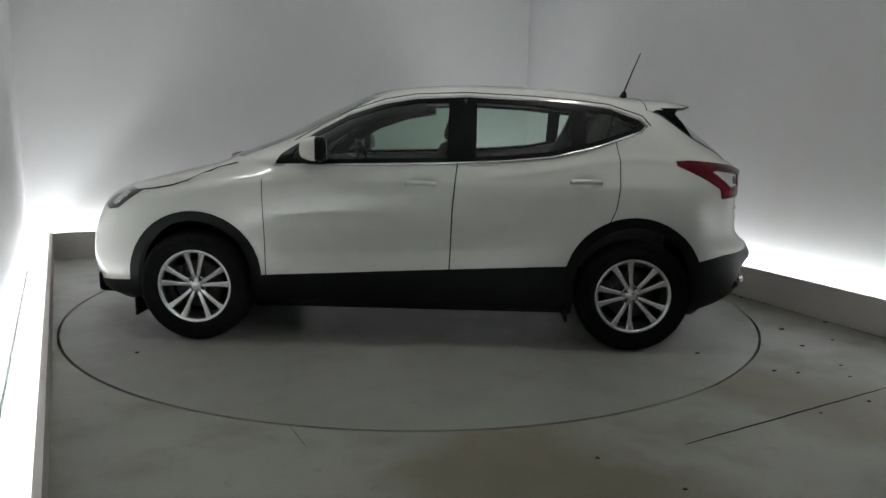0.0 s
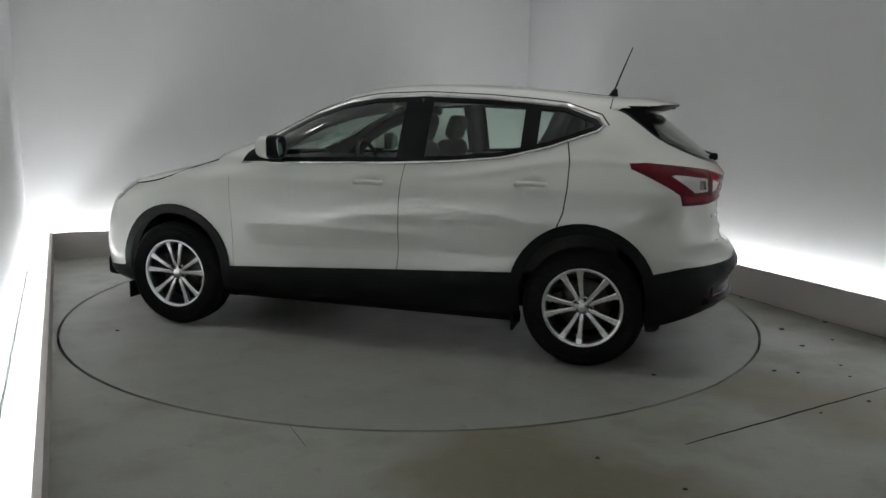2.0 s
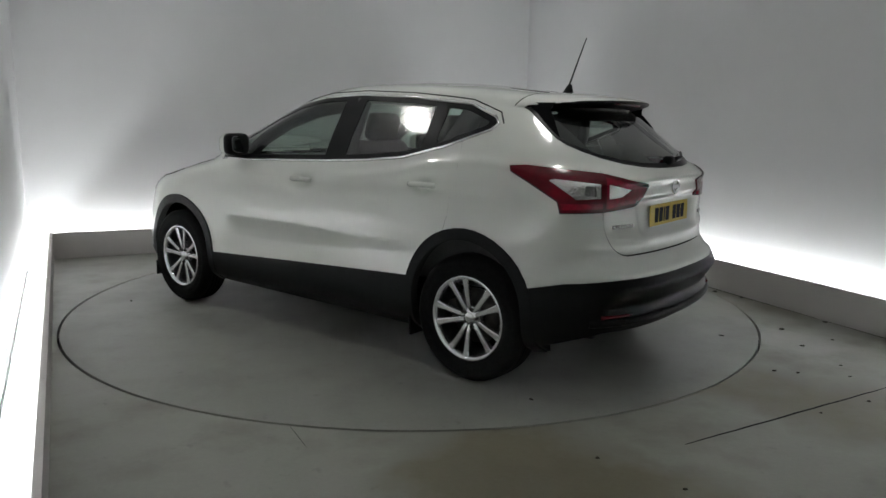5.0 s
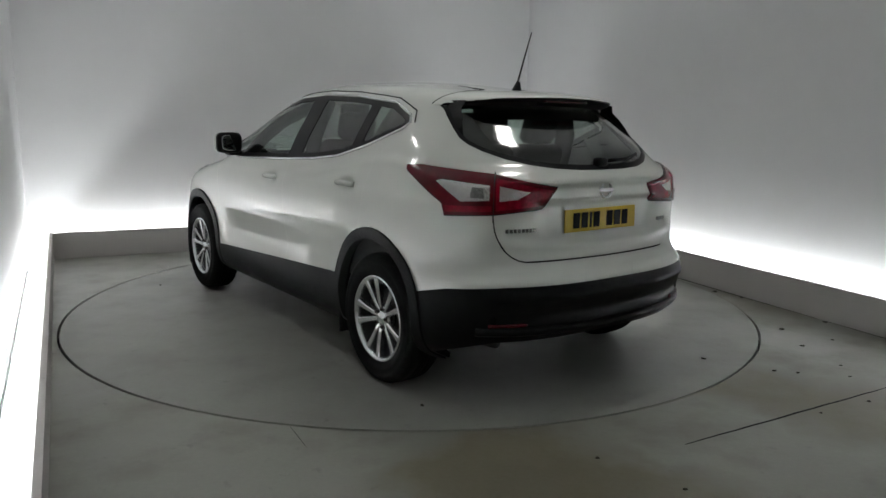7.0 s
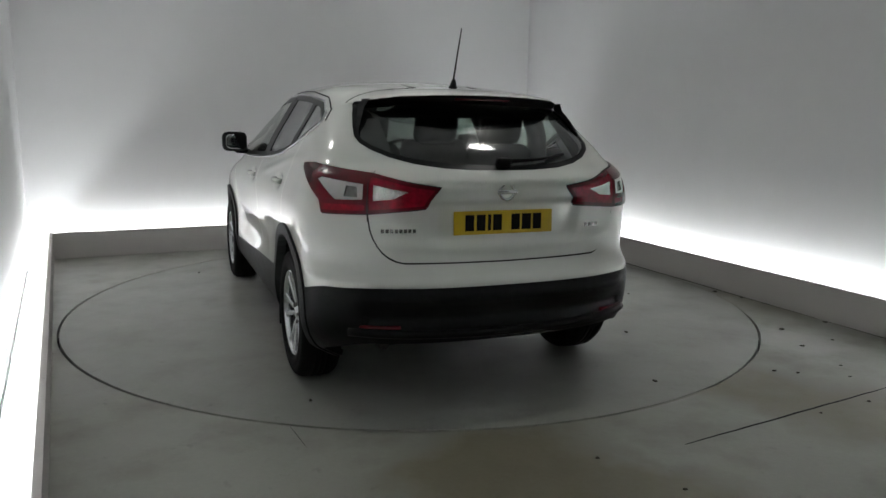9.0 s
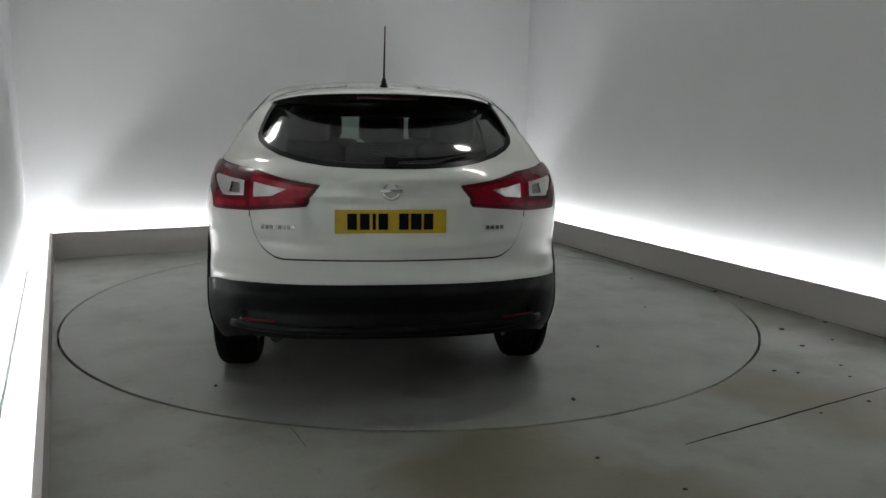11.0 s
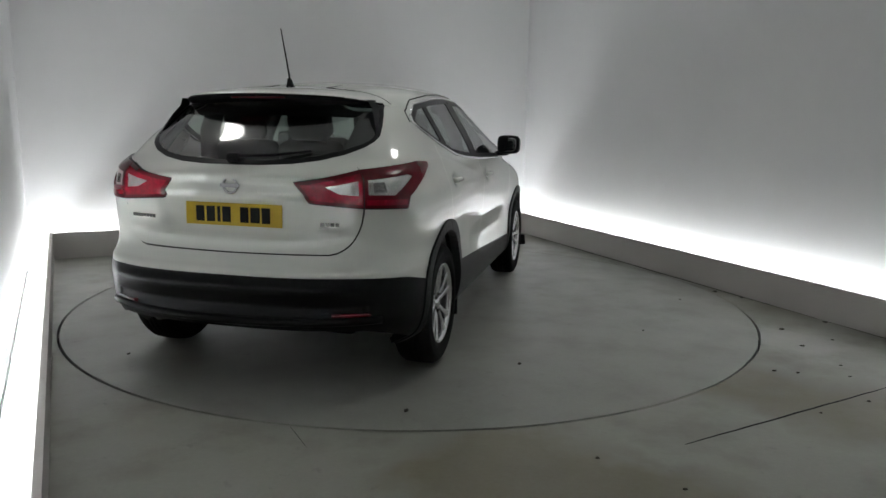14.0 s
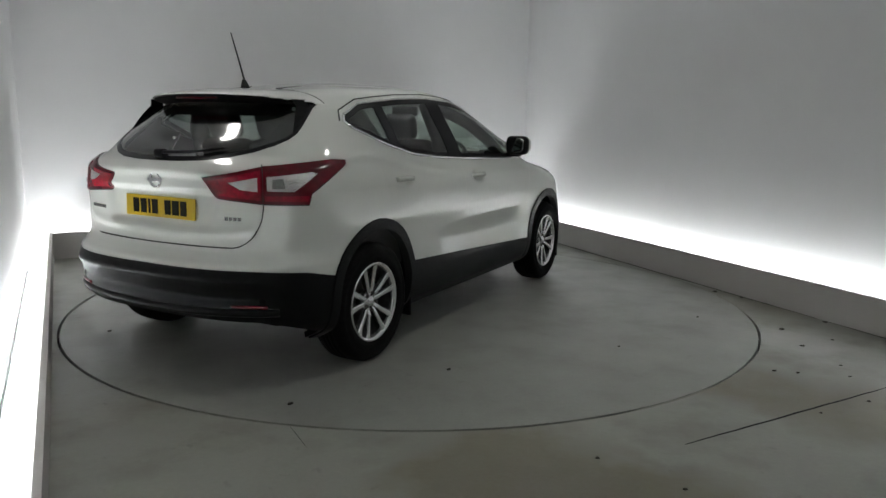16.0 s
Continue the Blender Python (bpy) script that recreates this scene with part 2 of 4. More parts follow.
# ---------- the car ----------
def paint_material():
    m, n, l, b = mat("white_car_paint")
    b.inputs["Base Color"].default_value = (0.69, 0.70, 0.655, 1)
    b.inputs["Roughness"].default_value = 0.32
    b.inputs["Coat Weight"].default_value = 1.0
    b.inputs["Coat Roughness"].default_value = 0.035
    b.inputs["Coat IOR"].default_value = 1.65
    tc = n.new("ShaderNodeTexCoord")
    t = n.new("ShaderNodeTexNoise")
    t.inputs["Scale"].default_value, t.inputs["Detail"].default_value = 3.0, 6
    l.new(tc.outputs["Object"], t.inputs["Vector"])
    r = n.new("ShaderNodeMapRange")
    r.inputs[3].default_value, r.inputs[4].default_value = 0.02, 0.09
    l.new(t.outputs[0], r.inputs[0])
    l.new(r.outputs[0], b.inputs["Coat Roughness"])
    t2 = n.new("ShaderNodeTexNoise")
    t2.inputs["Scale"].default_value = 900
    l.new(tc.outputs["Object"], t2.inputs["Vector"])
    bp = n.new("ShaderNodeBump")
    bp.inputs["Strength"].default_value, bp.inputs["Distance"].default_value = 0.03, 0.001
    l.new(t2.outputs[0], bp.inputs["Height"])
    l.new(bp.outputs[0], b.inputs["Coat Normal"])
    return m


M_PAINT = paint_material()
M_CLAD = simple("black_plastic_cladding", (0.006, 0.006, 0.0065), 0.42, bump=0.3, bscale=700, spec=0.12)
M_GLOSSBLACK = simple("gloss_black", (0.006, 0.006, 0.007), 0.32, spread=0.02, spec=0.12)
M_GLASS = window_glass("side_glass", (0.60, 0.71, 0.65))
M_PRIV = window_glass("rear_glass", (0.66, 0.74, 0.70))
M_REAR = window_glass("dark_rear_glass", (0.50, 0.56, 0.53))
M_SCREEN = window_glass("windscreen_glass", (0.50, 0.57, 0.53))
# inside of the silver rim, with the shade between the spokes in its colour
M_BARREL_SHADE = simple("rim_barrel", (0.05, 0.05, 0.052), 0.5, 0.6, spread=0.2, scale=40)
M_CHROME = simple("chrome", (0.75, 0.76, 0.77), 0.12, 1.0, spread=0.03)
M_SILVER = simple("alloy_silver", (0.66, 0.67, 0.68), 0.2, 0.9, coat=0.4, spread=0.05, scale=60)
M_DISC_STEEL = simple("brake_steel", (0.07, 0.066, 0.062), 0.45, 0.9, spread=0.2, scale=30)
M_TYRE = simple("tyre_rubber", (0.007, 0.007, 0.007), 0.8, spread=0.25, scale=60, bump=0.25, bscale=250, spec=0.1)
M_RED = simple("red_lens", (0.22, 0.002, 0.014), 0.2, coat=0.1, spread=0.3, scale=45, bump=0.5, bscale=90, spec=0.3)
M_REFLECT = simple("lamp_reflector", (0.30, 0.30, 0.29), 0.2, 0.8, spread=0.3, scale=60, bump=1.0, bscale=90)
M_LAMPRIM = simple("lamp_rim_red", (0.10, 0.0015, 0.007), 0.2, coat=0.1, spread=0.15, scale=25, spec=0.3)
M_DEEPRED = simple("dark_red_reflector", (0.085, 0.003, 0.007), 0.25, coat=0.2, spread=0.3, scale=200)
M_CLEAR = simple("clear_lens", (0.80, 0.79, 0.78), 0.10, 0.8, coat=0.5, spread=0.12, scale=18, bump=1.0, bscale=110)
M_HEAD = simple("headlamp_dark", (0.02, 0.02, 0.022), 0.1, 0.3, coat=1.0, spread=0.3, scale=25)
M_SEAT = simple("seat_cloth", (0.016, 0.016, 0.017), 0.9, spread=0.2, scale=90, bump=0.4, bscale=500)
M_TRIM = simple("cabin_trim", (0.022, 0.022, 0.023), 0.75, spread=0.15, scale=60, bump=0.2, bscale=400)
M_LINER = simple("roof_lining", (0.42, 0.41, 0.39), 0.9, spread=0.06)
M_PLATE = simple("yellow_plate", (0.50, 0.335, 0.010), 0.4, coat=0.1, spread=0.05)
M_INK = simple("plate_black", (0.006, 0.006, 0.006), 0.6, spec=0.1)
M_MIRROR = simple("mirror_glass", (0.25, 0.26, 0.27), 0.03, 1.0, spread=0.01)
M_UNDER = simple("underbody", (0.005, 0.005, 0.005), 0.9, spread=0.3, spec=0.1)

NX = 176


def prof(z, table):
    """Smooth interpolation through (z, value) pairs (monotone cubic)."""
    xs = [p[0] for p in table]
    ys = [p[1] for p in table]
    if z <= xs[0]:
        return ys[0]
    if z >= xs[-1]:
        return ys[-1]
    k = max(i for i in range(len(xs) - 1) if xs[i] <= z)
    h = [xs[i + 1] - xs[i] for i in range(len(xs) - 1)]
    d = [(ys[i + 1] - ys[i]) / h[i] for i in range(len(h))]

    def slope(i):
        if i == 0:
            return d[0]
        if i == len(xs) - 1:
            return d[-1]
        return 0.0 if d[i - 1] * d[i] <= 0 else 2 * d[i - 1] * d[i] / (d[i - 1] + d[i])

    t = (z - xs[k]) / h[k]
    a, b = slope(k) * h[k], slope(k + 1) * h[k]
    return (2 * t**3 - 3 * t**2 + 1) * ys[k] + (t**3 - 2 * t**2 + t) * a + (3 * t**2 - 2 * t**3) * ys[k + 1] + (t**3 - t**2) * b


NOSE = [(0.22, 2.08), (0.30, 2.165), (0.49, 2.19), (0.61, 2.175), (0.77, 2.11), (0.86, 2.04), (0.91, 1.955), (0.95, 1.83), (1.00, 1.64), (1.05, 1.43),
        (1.09, 1.31), (1.116, 1.265), (1.239, 0.945), (1.369, 0.70), (1.482, 0.465), (1.55, 0.31), (1.588, 0.14), (1.608, -0.08), (1.622, -0.35)]
TAIL = [(0.22, -1.97), (0.30, -2.07), (0.42, -2.13), (0.55, -2.15), (0.625, -2.145), (0.66, -2.105), (0.71, -2.065), (0.78, -2.048), (0.90, -2.035),
        (1.04, -2.04), (1.085, -2.05), (1.12, -2.03), (1.15, -1.995), (1.22, -1.925), (1.30, -1.825), (1.38, -1.728), (1.44, -1.65), (1.482, -1.60),
        (1.510, -1.555), (1.526, -1.515), (1.543, -1.43), (1.558, -1.28), (1.576, -1.08), (1.602, -0.80), (1.622, -0.45)]
WIDE = [(0.22, 0.80), (0.28, 0.865), (0.36, 0.888), (0.44, 0.893), (0.52, 0.889), (0.62, 0.886), (0.72, 0.891), (0.82, 0.900), (0.92, 0.905), (0.98, 0.900),
        (1.03, 0.884), (1.09, 0.860), (1.15, 0.832), (1.25, 0.782), (1.386, 0.700), (1.45, 0.662), (1.50, 0.625), (1.537, 0.575), (1.572, 0.49), (1.598, 0.365),
        (1.614, 0.20), (1.622, 0.03)]
LIP = [(1.44, 0.0), (1.454, 0.05), (1.466, 0.105), (1.480, 0.155), (1.490, 0.163), (1.508, 0.115), (1.526, 0.055), (1.543, 0.010), (1.558, 0.0)]
NOSE_L = [(0.22, 0.75), (0.80, 0.85), (1.05, 0.80), (1.12, 0.60), (1.20, 0.50), (1.45, 0.50), (1.53, 0.54), (1.59, 0.40), (1.622, 0.05)]
NOSE_N = [(0.22, 2.8), (0.8, 3.0), (0.93, 2.8), (1.05, 2.4), (1.2, 2.2), (1.605, 2.0)]
TAIL_L = [(0.22, 0.55), (0.60, 0.60), (1.10, 0.60), (1.28, 0.60), (1.50, 0.62), (1.54, 0.68), (1.58, 0.62), (1.605, 0.33), (1.622, 0.05)]
TAIL_N = [(0.22, 2.55), (0.6, 2.7), (0.8, 3.0), (1.0, 3.15), (1.15, 3.0), (1.36, 3.1), (1.45, 3.05), (1.50, 2.8), (1.55, 2.4), (1.622, 2.0)]
Z_LO, Z_HI = 0.22, 1.622
OUTLINES = {}
HANDLES = ((-0.0475, 0.992), (-1.0125, 1.018))


def ease(t):
    t = min(1.0, max(0.0, t))
    return t * t * (3 - 2 * t)


def ramp_in(t):
    """A straight ramp with short rounded ends."""
    t = min(1.0, max(0.0, t))
    return t + 0.2 * (ease(t) - t)


def skin(s, z):
    """The left half of the body's skin: s from 0 (nose) to 1 (tail) round the outline at height z."""
    if z not in OUTLINES:
        OUTLINES[z] = [prof(z, t) for t in (NOSE, TAIL, WIDE, NOSE_L, NOSE_N, TAIL_L, TAIL_N)]
    xf, xr, w, lf, nf, lr, nr = OUTLINES[z]
    tot = xf - xr
    if lf + lr > tot:
        k = tot / (lf + lr)
        lf, lr = lf * k, lr * k
    a, b = 0.27, 0.70
    if s < a:
        p = (s / a) * math.pi / 2
        x, y = xf - lf * (1 - max(0.0, math.cos(p)) ** (2 / nf)), w * math.sin(p) ** (2 / nf)
    elif s < b:
        t = (s - a) / (b - a)
        x, y = (xf - lf) * (1 - t) + (xr + lr) * t, w
    else:
        p = (1 - (s - b) / (1 - b)) * math.pi / 2
        x, y = xr + lr * (1 - max(0.0, math.cos(p)) ** (2 / nr)), w * max(0.0, math.sin(p)) ** (2 / nr)
    # a long scoop in the doors, sharp along its upper edge and running out to a tip ahead of the rear wheel
    u = min(1.0, max(0.0, (0.50 - x) / 1.12))
    fade = ease((0.88 - x) / 0.24) * (1 - u * u)
    zc, h = 0.638 + 0.012 * u, 0.060 * math.sqrt(max(0.0, 1 - u * u)) + 0.010
    scoop = 0.034 * fade * ((1 - ramp_in((z - zc + h) / (2 * h))) if z > zc - h else ease((z - 0.43) / (zc - h - 0.43)))
    # hollows behind the door handles
    for hx, hz in HANDLES:
        scoop += 0.028 * math.exp(-((x - hx) / 0.062) ** 2 - ((z - hz + 0.004) / 0.030) ** 2)
    # a soft crease climbs under the rear windows to the tail lamps
    zr = 1.035 + 0.12 * ease((-x - 0.35) / 1.0) - 0.05 * ease((-x - 1.40) / 0.4)
    scoop -= 0.007 * ease((-x - 0.25) / 0.4) * math.exp(-((z - zr) / 0.022) ** 2)
    flare = 0.012 * (math.exp(-((x - 1.32) / 0.42) ** 4) + math.exp(-((x + 1.32) / 0.42) ** 4)) * math.exp(-((z - 0.62) / 0.25) ** 4)
    k = min(1.0, y / max(w, 1e-6))
    y += (flare - scoop) * k ** 6
    # the plate's recess in the tailgate, overhung above, and the crease that runs below the lamps
    if s > b and 0.68 < z < 1.10:
        edge = 0.36 + 0.35 * (z - 0.80)
        x += 0.020 * ease((edge - y) / 0.07 + 0.5) * ease((z - 0.775) / 0.05) * ease((0.995 - z) / 0.028)
        x -= 0.008 * math.exp(-((z - 0.765 - 0.10 * y * y) / 0.022) ** 2) * ease((0.66 - y) / 0.1)
        x -= 0.010 * math.exp(-((z - 1.075) / 0.018) ** 2) * ease((0.62 - y) / 0.12)
    # folds across the lower bumper
    if s > b and z < 0.64:
        x -= (0.020 * math.exp(-((z - 0.565) / 0.028) ** 2) - 0.022 * math.exp(-((z - 0.47) / 0.035) ** 2)) * ease((0.74 - y) / 0.12)
    # the tailgate glass is evenly bowed
    if s > b and z > 1.06:
        x += 0.17 * y * y * (1 - k ** 6) * min(1.0, (z - 1.06) / 0.10)
    # the roof runs out into a spoiler lip that fades at its ends
    if 1.44 < z < 1.558 and s > b:
        x -= 1.13 * prof(z, LIP) * ease((0.668 - y) / 0.10) * ease((-x - 1.28) / 0.22)
    # the spoiler's edge is crowned
    up = min(1.0, max(0.0, (z - 1.43) / 0.05)) * min(1.0, max(0.0, (-x - 1.25) / 0.35))
    up = up * up * (3 - 2 * up)
    z += 0.016 * up * (1 - (y / 0.5) ** 2)
    z -= 0.022 * ease((z - 1.40) / 0.08) * ease((-x - 0.9) / 0.5)
    if z > 1.50:
        z = 1.50 + (z - 1.50) * 0.84
    return Vector((x, y, z))


def levels():
    base = [Z_LO + 0.30 * i / 20 for i in range(20)] + [0.52 + 0.26 * i / 36 for i in range(36)] + [0.78 + 0.65 * i / 52 for i in range(53)]
    top = [1.43 + (Z_HI - 1.43) * (1 - (1 - i / 52) ** 1.25) for i in range(1, 53)]
    return base + top


def build_skin():
    zs = levels()
    ss = [i / NX for i in range(NX + 1)]
    pts = [[skin(s, z) for s in ss] for z in zs]
    nrm = []
    for j in range(len(zs)):
        row = []
        for i in range(NX + 1):
            du = pts[j][min(i + 1, NX)] - pts[j][max(i - 1, 0)]
            dv = pts[min(j + 1, len(zs) - 1)][i] - pts[max(j - 1, 0)][i]
            if i == 0 or i == NX:
                du = Vector((0, 1 if i == 0 else -1, 0))
            v = du.cross(dv)
            if v.length < 1e-12:
                v = Vector((0, 0, 1))
            v.normalize()
            row.append(v)
        nrm.append(row)
    quads = []
    for j in range(len(zs) - 1):
        for i in range(NX):
            quads.append([(pts[b][a], nrm[b][a]) for a, b in ((i, j), (i + 1, j), (i + 1, j + 1), (i, j + 1))])
    return quads


SIDE = lambda p: (p.x, p.z)
END = lambda p: (p.y, p.z)
WRAP = lambda p: (-p.x - p.y, p.z)


def halfplanes(poly):
    area = sum(poly[i][0] * poly[(i + 1) % len(poly)][1] - poly[(i + 1) % len(poly)][0] * poly[i][1] for i in range(len(poly)))
    ring = poly if area > 0 else poly[::-1]
    out = []
    for i in range(len(ring)):
        (x0, y0), (x1, y1) = ring[i], ring[(i + 1) % len(ring)]
        out.append((-(y1 - y0), x1 - x0, (y1 - y0) * x0 - (x1 - x0) * y0))
    return out


def cut(piece, view, hp):
    """Split one polygon by a line: the part inside and the part outside."""
    a, b, c = hp
    d = [a * view(p)[0] + b * view(p)[1] + c for p, _ in piece]
    if min(d) >= -1e-9:
        return piece, None
    if max(d) <= 1e-9:
        return None, piece
    ins, outs = [], []
    for i in range(len(piece)):
        j = (i + 1) % len(piece)
        if d[i] >= 0:
            ins.append(piece[i])
        if d[i] <= 0:
            outs.append(piece[i])
        if d[i] * d[j] < 0:
            t = d[i] / (d[i] - d[j])
            v = (piece[i][0].lerp(piece[j][0], t), piece[i][1].lerp(piece[j][1], t).normalized())
            ins.append(v)
            outs.append(v)
    return (ins if len(ins) > 2 else None), (outs if len(outs) > 2 else None)


def take(pieces, view, polys, where):
    """Takes what lies in the convex outlines out of the pieces: (taken, rest)."""
    got = []
    for poly in polys:
        hps = halfplanes(poly)
        u0, u1 = min(p[0] for p in poly), max(p[0] for p in poly)
        v0, v1 = min(p[1] for p in poly), max(p[1] for p in poly)
        rest = []
        for pc in pieces:
            uv = [view(p) for p, _ in pc]
            if max(q[0] for q in uv) < u0 or min(q[0] for q in uv) > u1 or max(q[1] for q in uv) < v0 or min(q[1] for q in uv) > v1 or not where(pc[0][0]):
                rest.append(pc)
                continue
            cur = pc
            for hp in hps:
                cur, o = cut(cur, view, hp)
                if o:
                    rest.append(o)
                if not cur:
                    break
            if cur:
                got.append(cur)
        pieces = rest
    return got, pieces


def line_strips(pts, w):
    """Thin convex strips along a line, for shut lines."""
    out = []
    for (x0, y0), (x1, y1) in zip(pts, pts[1:]):
        d = Vector((x1 - x0, y1 - y0)).normalized()
        n = Vector((-d.y, d.x)) * w / 2
        e = d * w * 0.3
        out.append([(x0 - e.x + n.x, y0 - e.y + n.y), (x1 + e.x + n.x, y1 + e.y + n.y), (x1 + e.x - n.x, y1 + e.y - n.y), (x0 - e.x - n.x, y0 - e.y - n.y)])
    return out


def shell(name, pieces, material, parent, sides, off=0.0, thick=0.012, label=""):
    """One mesh of skin pieces. sides: (1,), (-1,) or (1, -1). The rim is turned inward to give it thickness."""
    verts, norms, faces, index = [], [], [], {}
    for s in sides:
        for pc in pieces:
            ids = []
            for p, n in pc:
                q = Vector((p.x, p.y * s, p.z))
                m = Vector((n.x, n.y * s, n.z))
                q = q + m * off
                key = (round(q.x, 4), round(q.y, 4), round(q.z, 4))
                if key not in index:
                    index[key] = len(verts)
                    verts.append(q)
                    norms.append(m)
                k = index[key]
                if not ids or ids[-1] != k:
                    ids.append(k)
            if len(ids) > 1 and ids[0] == ids[-1]:
                ids.pop()
            if len(set(ids)) < 3 or len(set(ids)) != len(ids):
                continue
            nn = (verts[ids[1]] - verts[ids[0]]).cross(verts[ids[2]] - verts[ids[0]])
            avg = norms[ids[0]]
            faces.append(ids if nn.dot(avg) >= 0 else ids[::-1])
    if thick:
        used = {}
        for f in faces:
            for i in range(len(f)):
                e = (f[i], f[(i + 1) % len(f)])
                used[e] = used.get(e, 0) + 1
        inner = {}
        for (a, b), _ in list(used.items()):
            if (b, a) in used:
                continue
            for v in (a, b):
                if v not in inner:
                    inner[v] = len(verts)
                    verts.append(verts[v] - norms[v] * thick)
                    norms.append(norms[v])
            faces.append([b, a, inner[a], inner[b]])
    me = bpy.data.meshes.new(name)
    me.from_pydata(verts, [], faces)
    me.polygons.foreach_set("use_smooth", [True] * len(me.polygons))
    me.update()
    me.normals_split_custom_set_from_vertices([tuple(n) for n in norms])
    me.materials.append(material)
    ob = new(name, me)
    ob.parent = parent
    if label:
        tagged(ob, label)
    return ob


def disc_poly(cx, cz, r, n=40):
    return [(cx + r * math.cos(2 * math.pi * k / n), cz + r * math.sin(2 * math.pi * k / n)) for k in range(n)]


def inset(poly, d):
    """A convex outline drawn in by d."""
    area = sum(poly[i][0] * poly[(i + 1) % len(poly)][1] - poly[(i + 1) % len(poly)][0] * poly[i][1] for i in range(len(poly)))
    ring = [Vector(p) for p in (poly if area > 0 else poly[::-1])]
    out = []
    for i in range(len(ring)):
        p, q, r = ring[i - 1], ring[i], ring[(i + 1) % len(ring)]
        a, b = (q - p).normalized(), (r - q).normalized()
        na, nb = Vector((-a.y, a.x)), Vector((-b.y, b.x))
        k = na + nb
        out.append(tuple(q + k * (d / max(0.25, 1 + na.dot(nb)))))
    return out


ARCH_F, ARCH_R, ARCH_OUT, ARCH_IN = (1.318, 0.395), (-1.312, 0.410), 0.408, 0.350
DLO = [(0.83, 1.090), (0.45, 1.098), (-0.227, 1.118), (-0.56, 1.136), (-0.825, 1.163), (-1.086, 1.226), (-1.345, 1.318), (-1.368, 1.345), (-1.335, 1.380),
       (-1.16, 1.444), (-0.72, 1.484), (-0.318, 1.502), (0.00, 1.488), (0.20, 1.455), (0.42, 1.383), (0.62, 1.272), (0.80, 1.145)]
BACKLIGHT = [(-0.2, 1.128), (0.15, 1.130), (0.30, 1.138), (0.42, 1.155), (0.52, 1.182), (0.59, 1.215), (0.625, 1.245), (0.635, 1.275), (0.625, 1.32), (0.605, 1.38), (0.575, 1.442), (0.3, 1.455), (-0.2, 1.466)]
SCREEN = [(-0.2, 1.12), (0.66, 1.12), (0.67, 1.16), (0.53, 1.45), (0.46, 1.515), (-0.2, 1.535)]
LAMP = [[(0.70, 1.122), (0.70, 1.142), (0.80, 1.147), (1.30, 1.112), (1.30, 0.99), (0.97, 0.99)],
        [(0.97, 0.99), (1.30, 0.99), (1.30, 0.938), (0.99, 0.935)],
        [(1.30, 0.938), (1.30, 1.112), (1.70, 1.052), (1.61, 0.958)]]

car = new("car")
tagged(car, "white compact crossover with black plastic cladding standing on the turntable", "car")
everywhere = lambda p: True
rear_only = lambda p: p.x < -1.3
front_only = lambda p: p.x > 0.1
rest = build_skin()
# wheel openings
for (cx, cz) in (ARCH_F, ARCH_R):
    hole = disc_poly(cx, cz, ARCH_IN)
    _, rest = take(rest, SIDE, [hole, [(cx - ARCH_IN, -1), (cx + ARCH_IN, -1), (cx + ARCH_IN, cz), (cx - ARCH_IN, cz)]], lambda p: p.y > 0.3)
arches = []
for (cx, cz) in (ARCH_F, ARCH_R):
    got, rest = take(rest, SIDE, [disc_poly(cx, cz, ARCH_OUT), [(cx - ARCH_OUT, -1), (cx + ARCH_OUT, -1), (cx + ARCH_OUT, cz), (cx - ARCH_OUT, cz)]], lambda p: p.y > 0.3)
    arches.append(got)
sill, rest = take(rest, SIDE, [[(1.1, -0.1), (1.1, 0.412), (-1.1, 0.527), (-1.1, -0.1)]], everywhere)
_, rest = take(rest, SIDE, [[(-3, -0.1), (-3, 0.365), (-1.98, 0.345), (-1.74, 0.27), (-1.70, -0.1)]], everywhere)
apron, rest = take(rest, SIDE, [[(-3, -0.1), (-3, 0.612), (-2.05, 0.612), (-1.85, 0.597), (-1.62, 0.545), (-1.3, 0.45), (-1.3, -0.1)]], everywhere)
chin, rest = take(rest, SIDE, [[(1.4, -0.1), (1.4, 0.40), (1.75, 0.365), (3, 0.315), (3, -0.1)]], everywhere)
# glass
panes = []
ring = inset(DLO, 0.026)


def clip_poly(poly, x0, x1):
    for keep, lim in ((1, x0), (-1, x1)):
        out = []
        for i in range(len(poly)):
            p, q = poly[i], poly[(i + 1) % len(poly)]
            dp, dq = keep * (p[0] - lim), keep * (q[0] - lim)
            if dp >= 0:
                out.append(p)
            if dp * dq < 0:
                t = dp / (dp - dq)
                out.append((p[0] + t * (q[0] - p[0]), p[1] + t * (q[1] - p[1])))
        poly = out
    return poly


for x0, x1 in ((-0.20, 0.72), (-0.93, -0.37), (-1.32, -1.02)):
    got, rest = take(rest, SIDE, [clip_poly(ring, x0, x1)], lambda p: p.y > 0.3)
    panes.append(got)
window_frame, rest = take(rest, SIDE, [DLO], lambda p: p.y > 0.3)
backlight, rest = take(rest, END, [inset(BACKLIGHT, 0.022)], rear_only)
back_frame, rest = take(rest, END, [BACKLIGHT], rear_only)
facing_down = [pc for pc in rest if pc[0][1].z < 0.2 and pc[0][0].x < -1.45]
upright = [pc for pc in rest if not (pc[0][1].z < 0.2 and pc[0][0].x < -1.45)]
under, facing_down = take(facing_down, END, [[(-0.2, 1.435), (0.605, 1.405), (0.605, 1.446), (0.59, 1.452), (0.45, 1.464), (0.25, 1.479), (-0.2, 1.487)]], lambda p: p.x < -1.45 and p.y < 0.62)
rest = upright + facing_down
screen, rest = take(rest, END, [SCREEN], front_only)
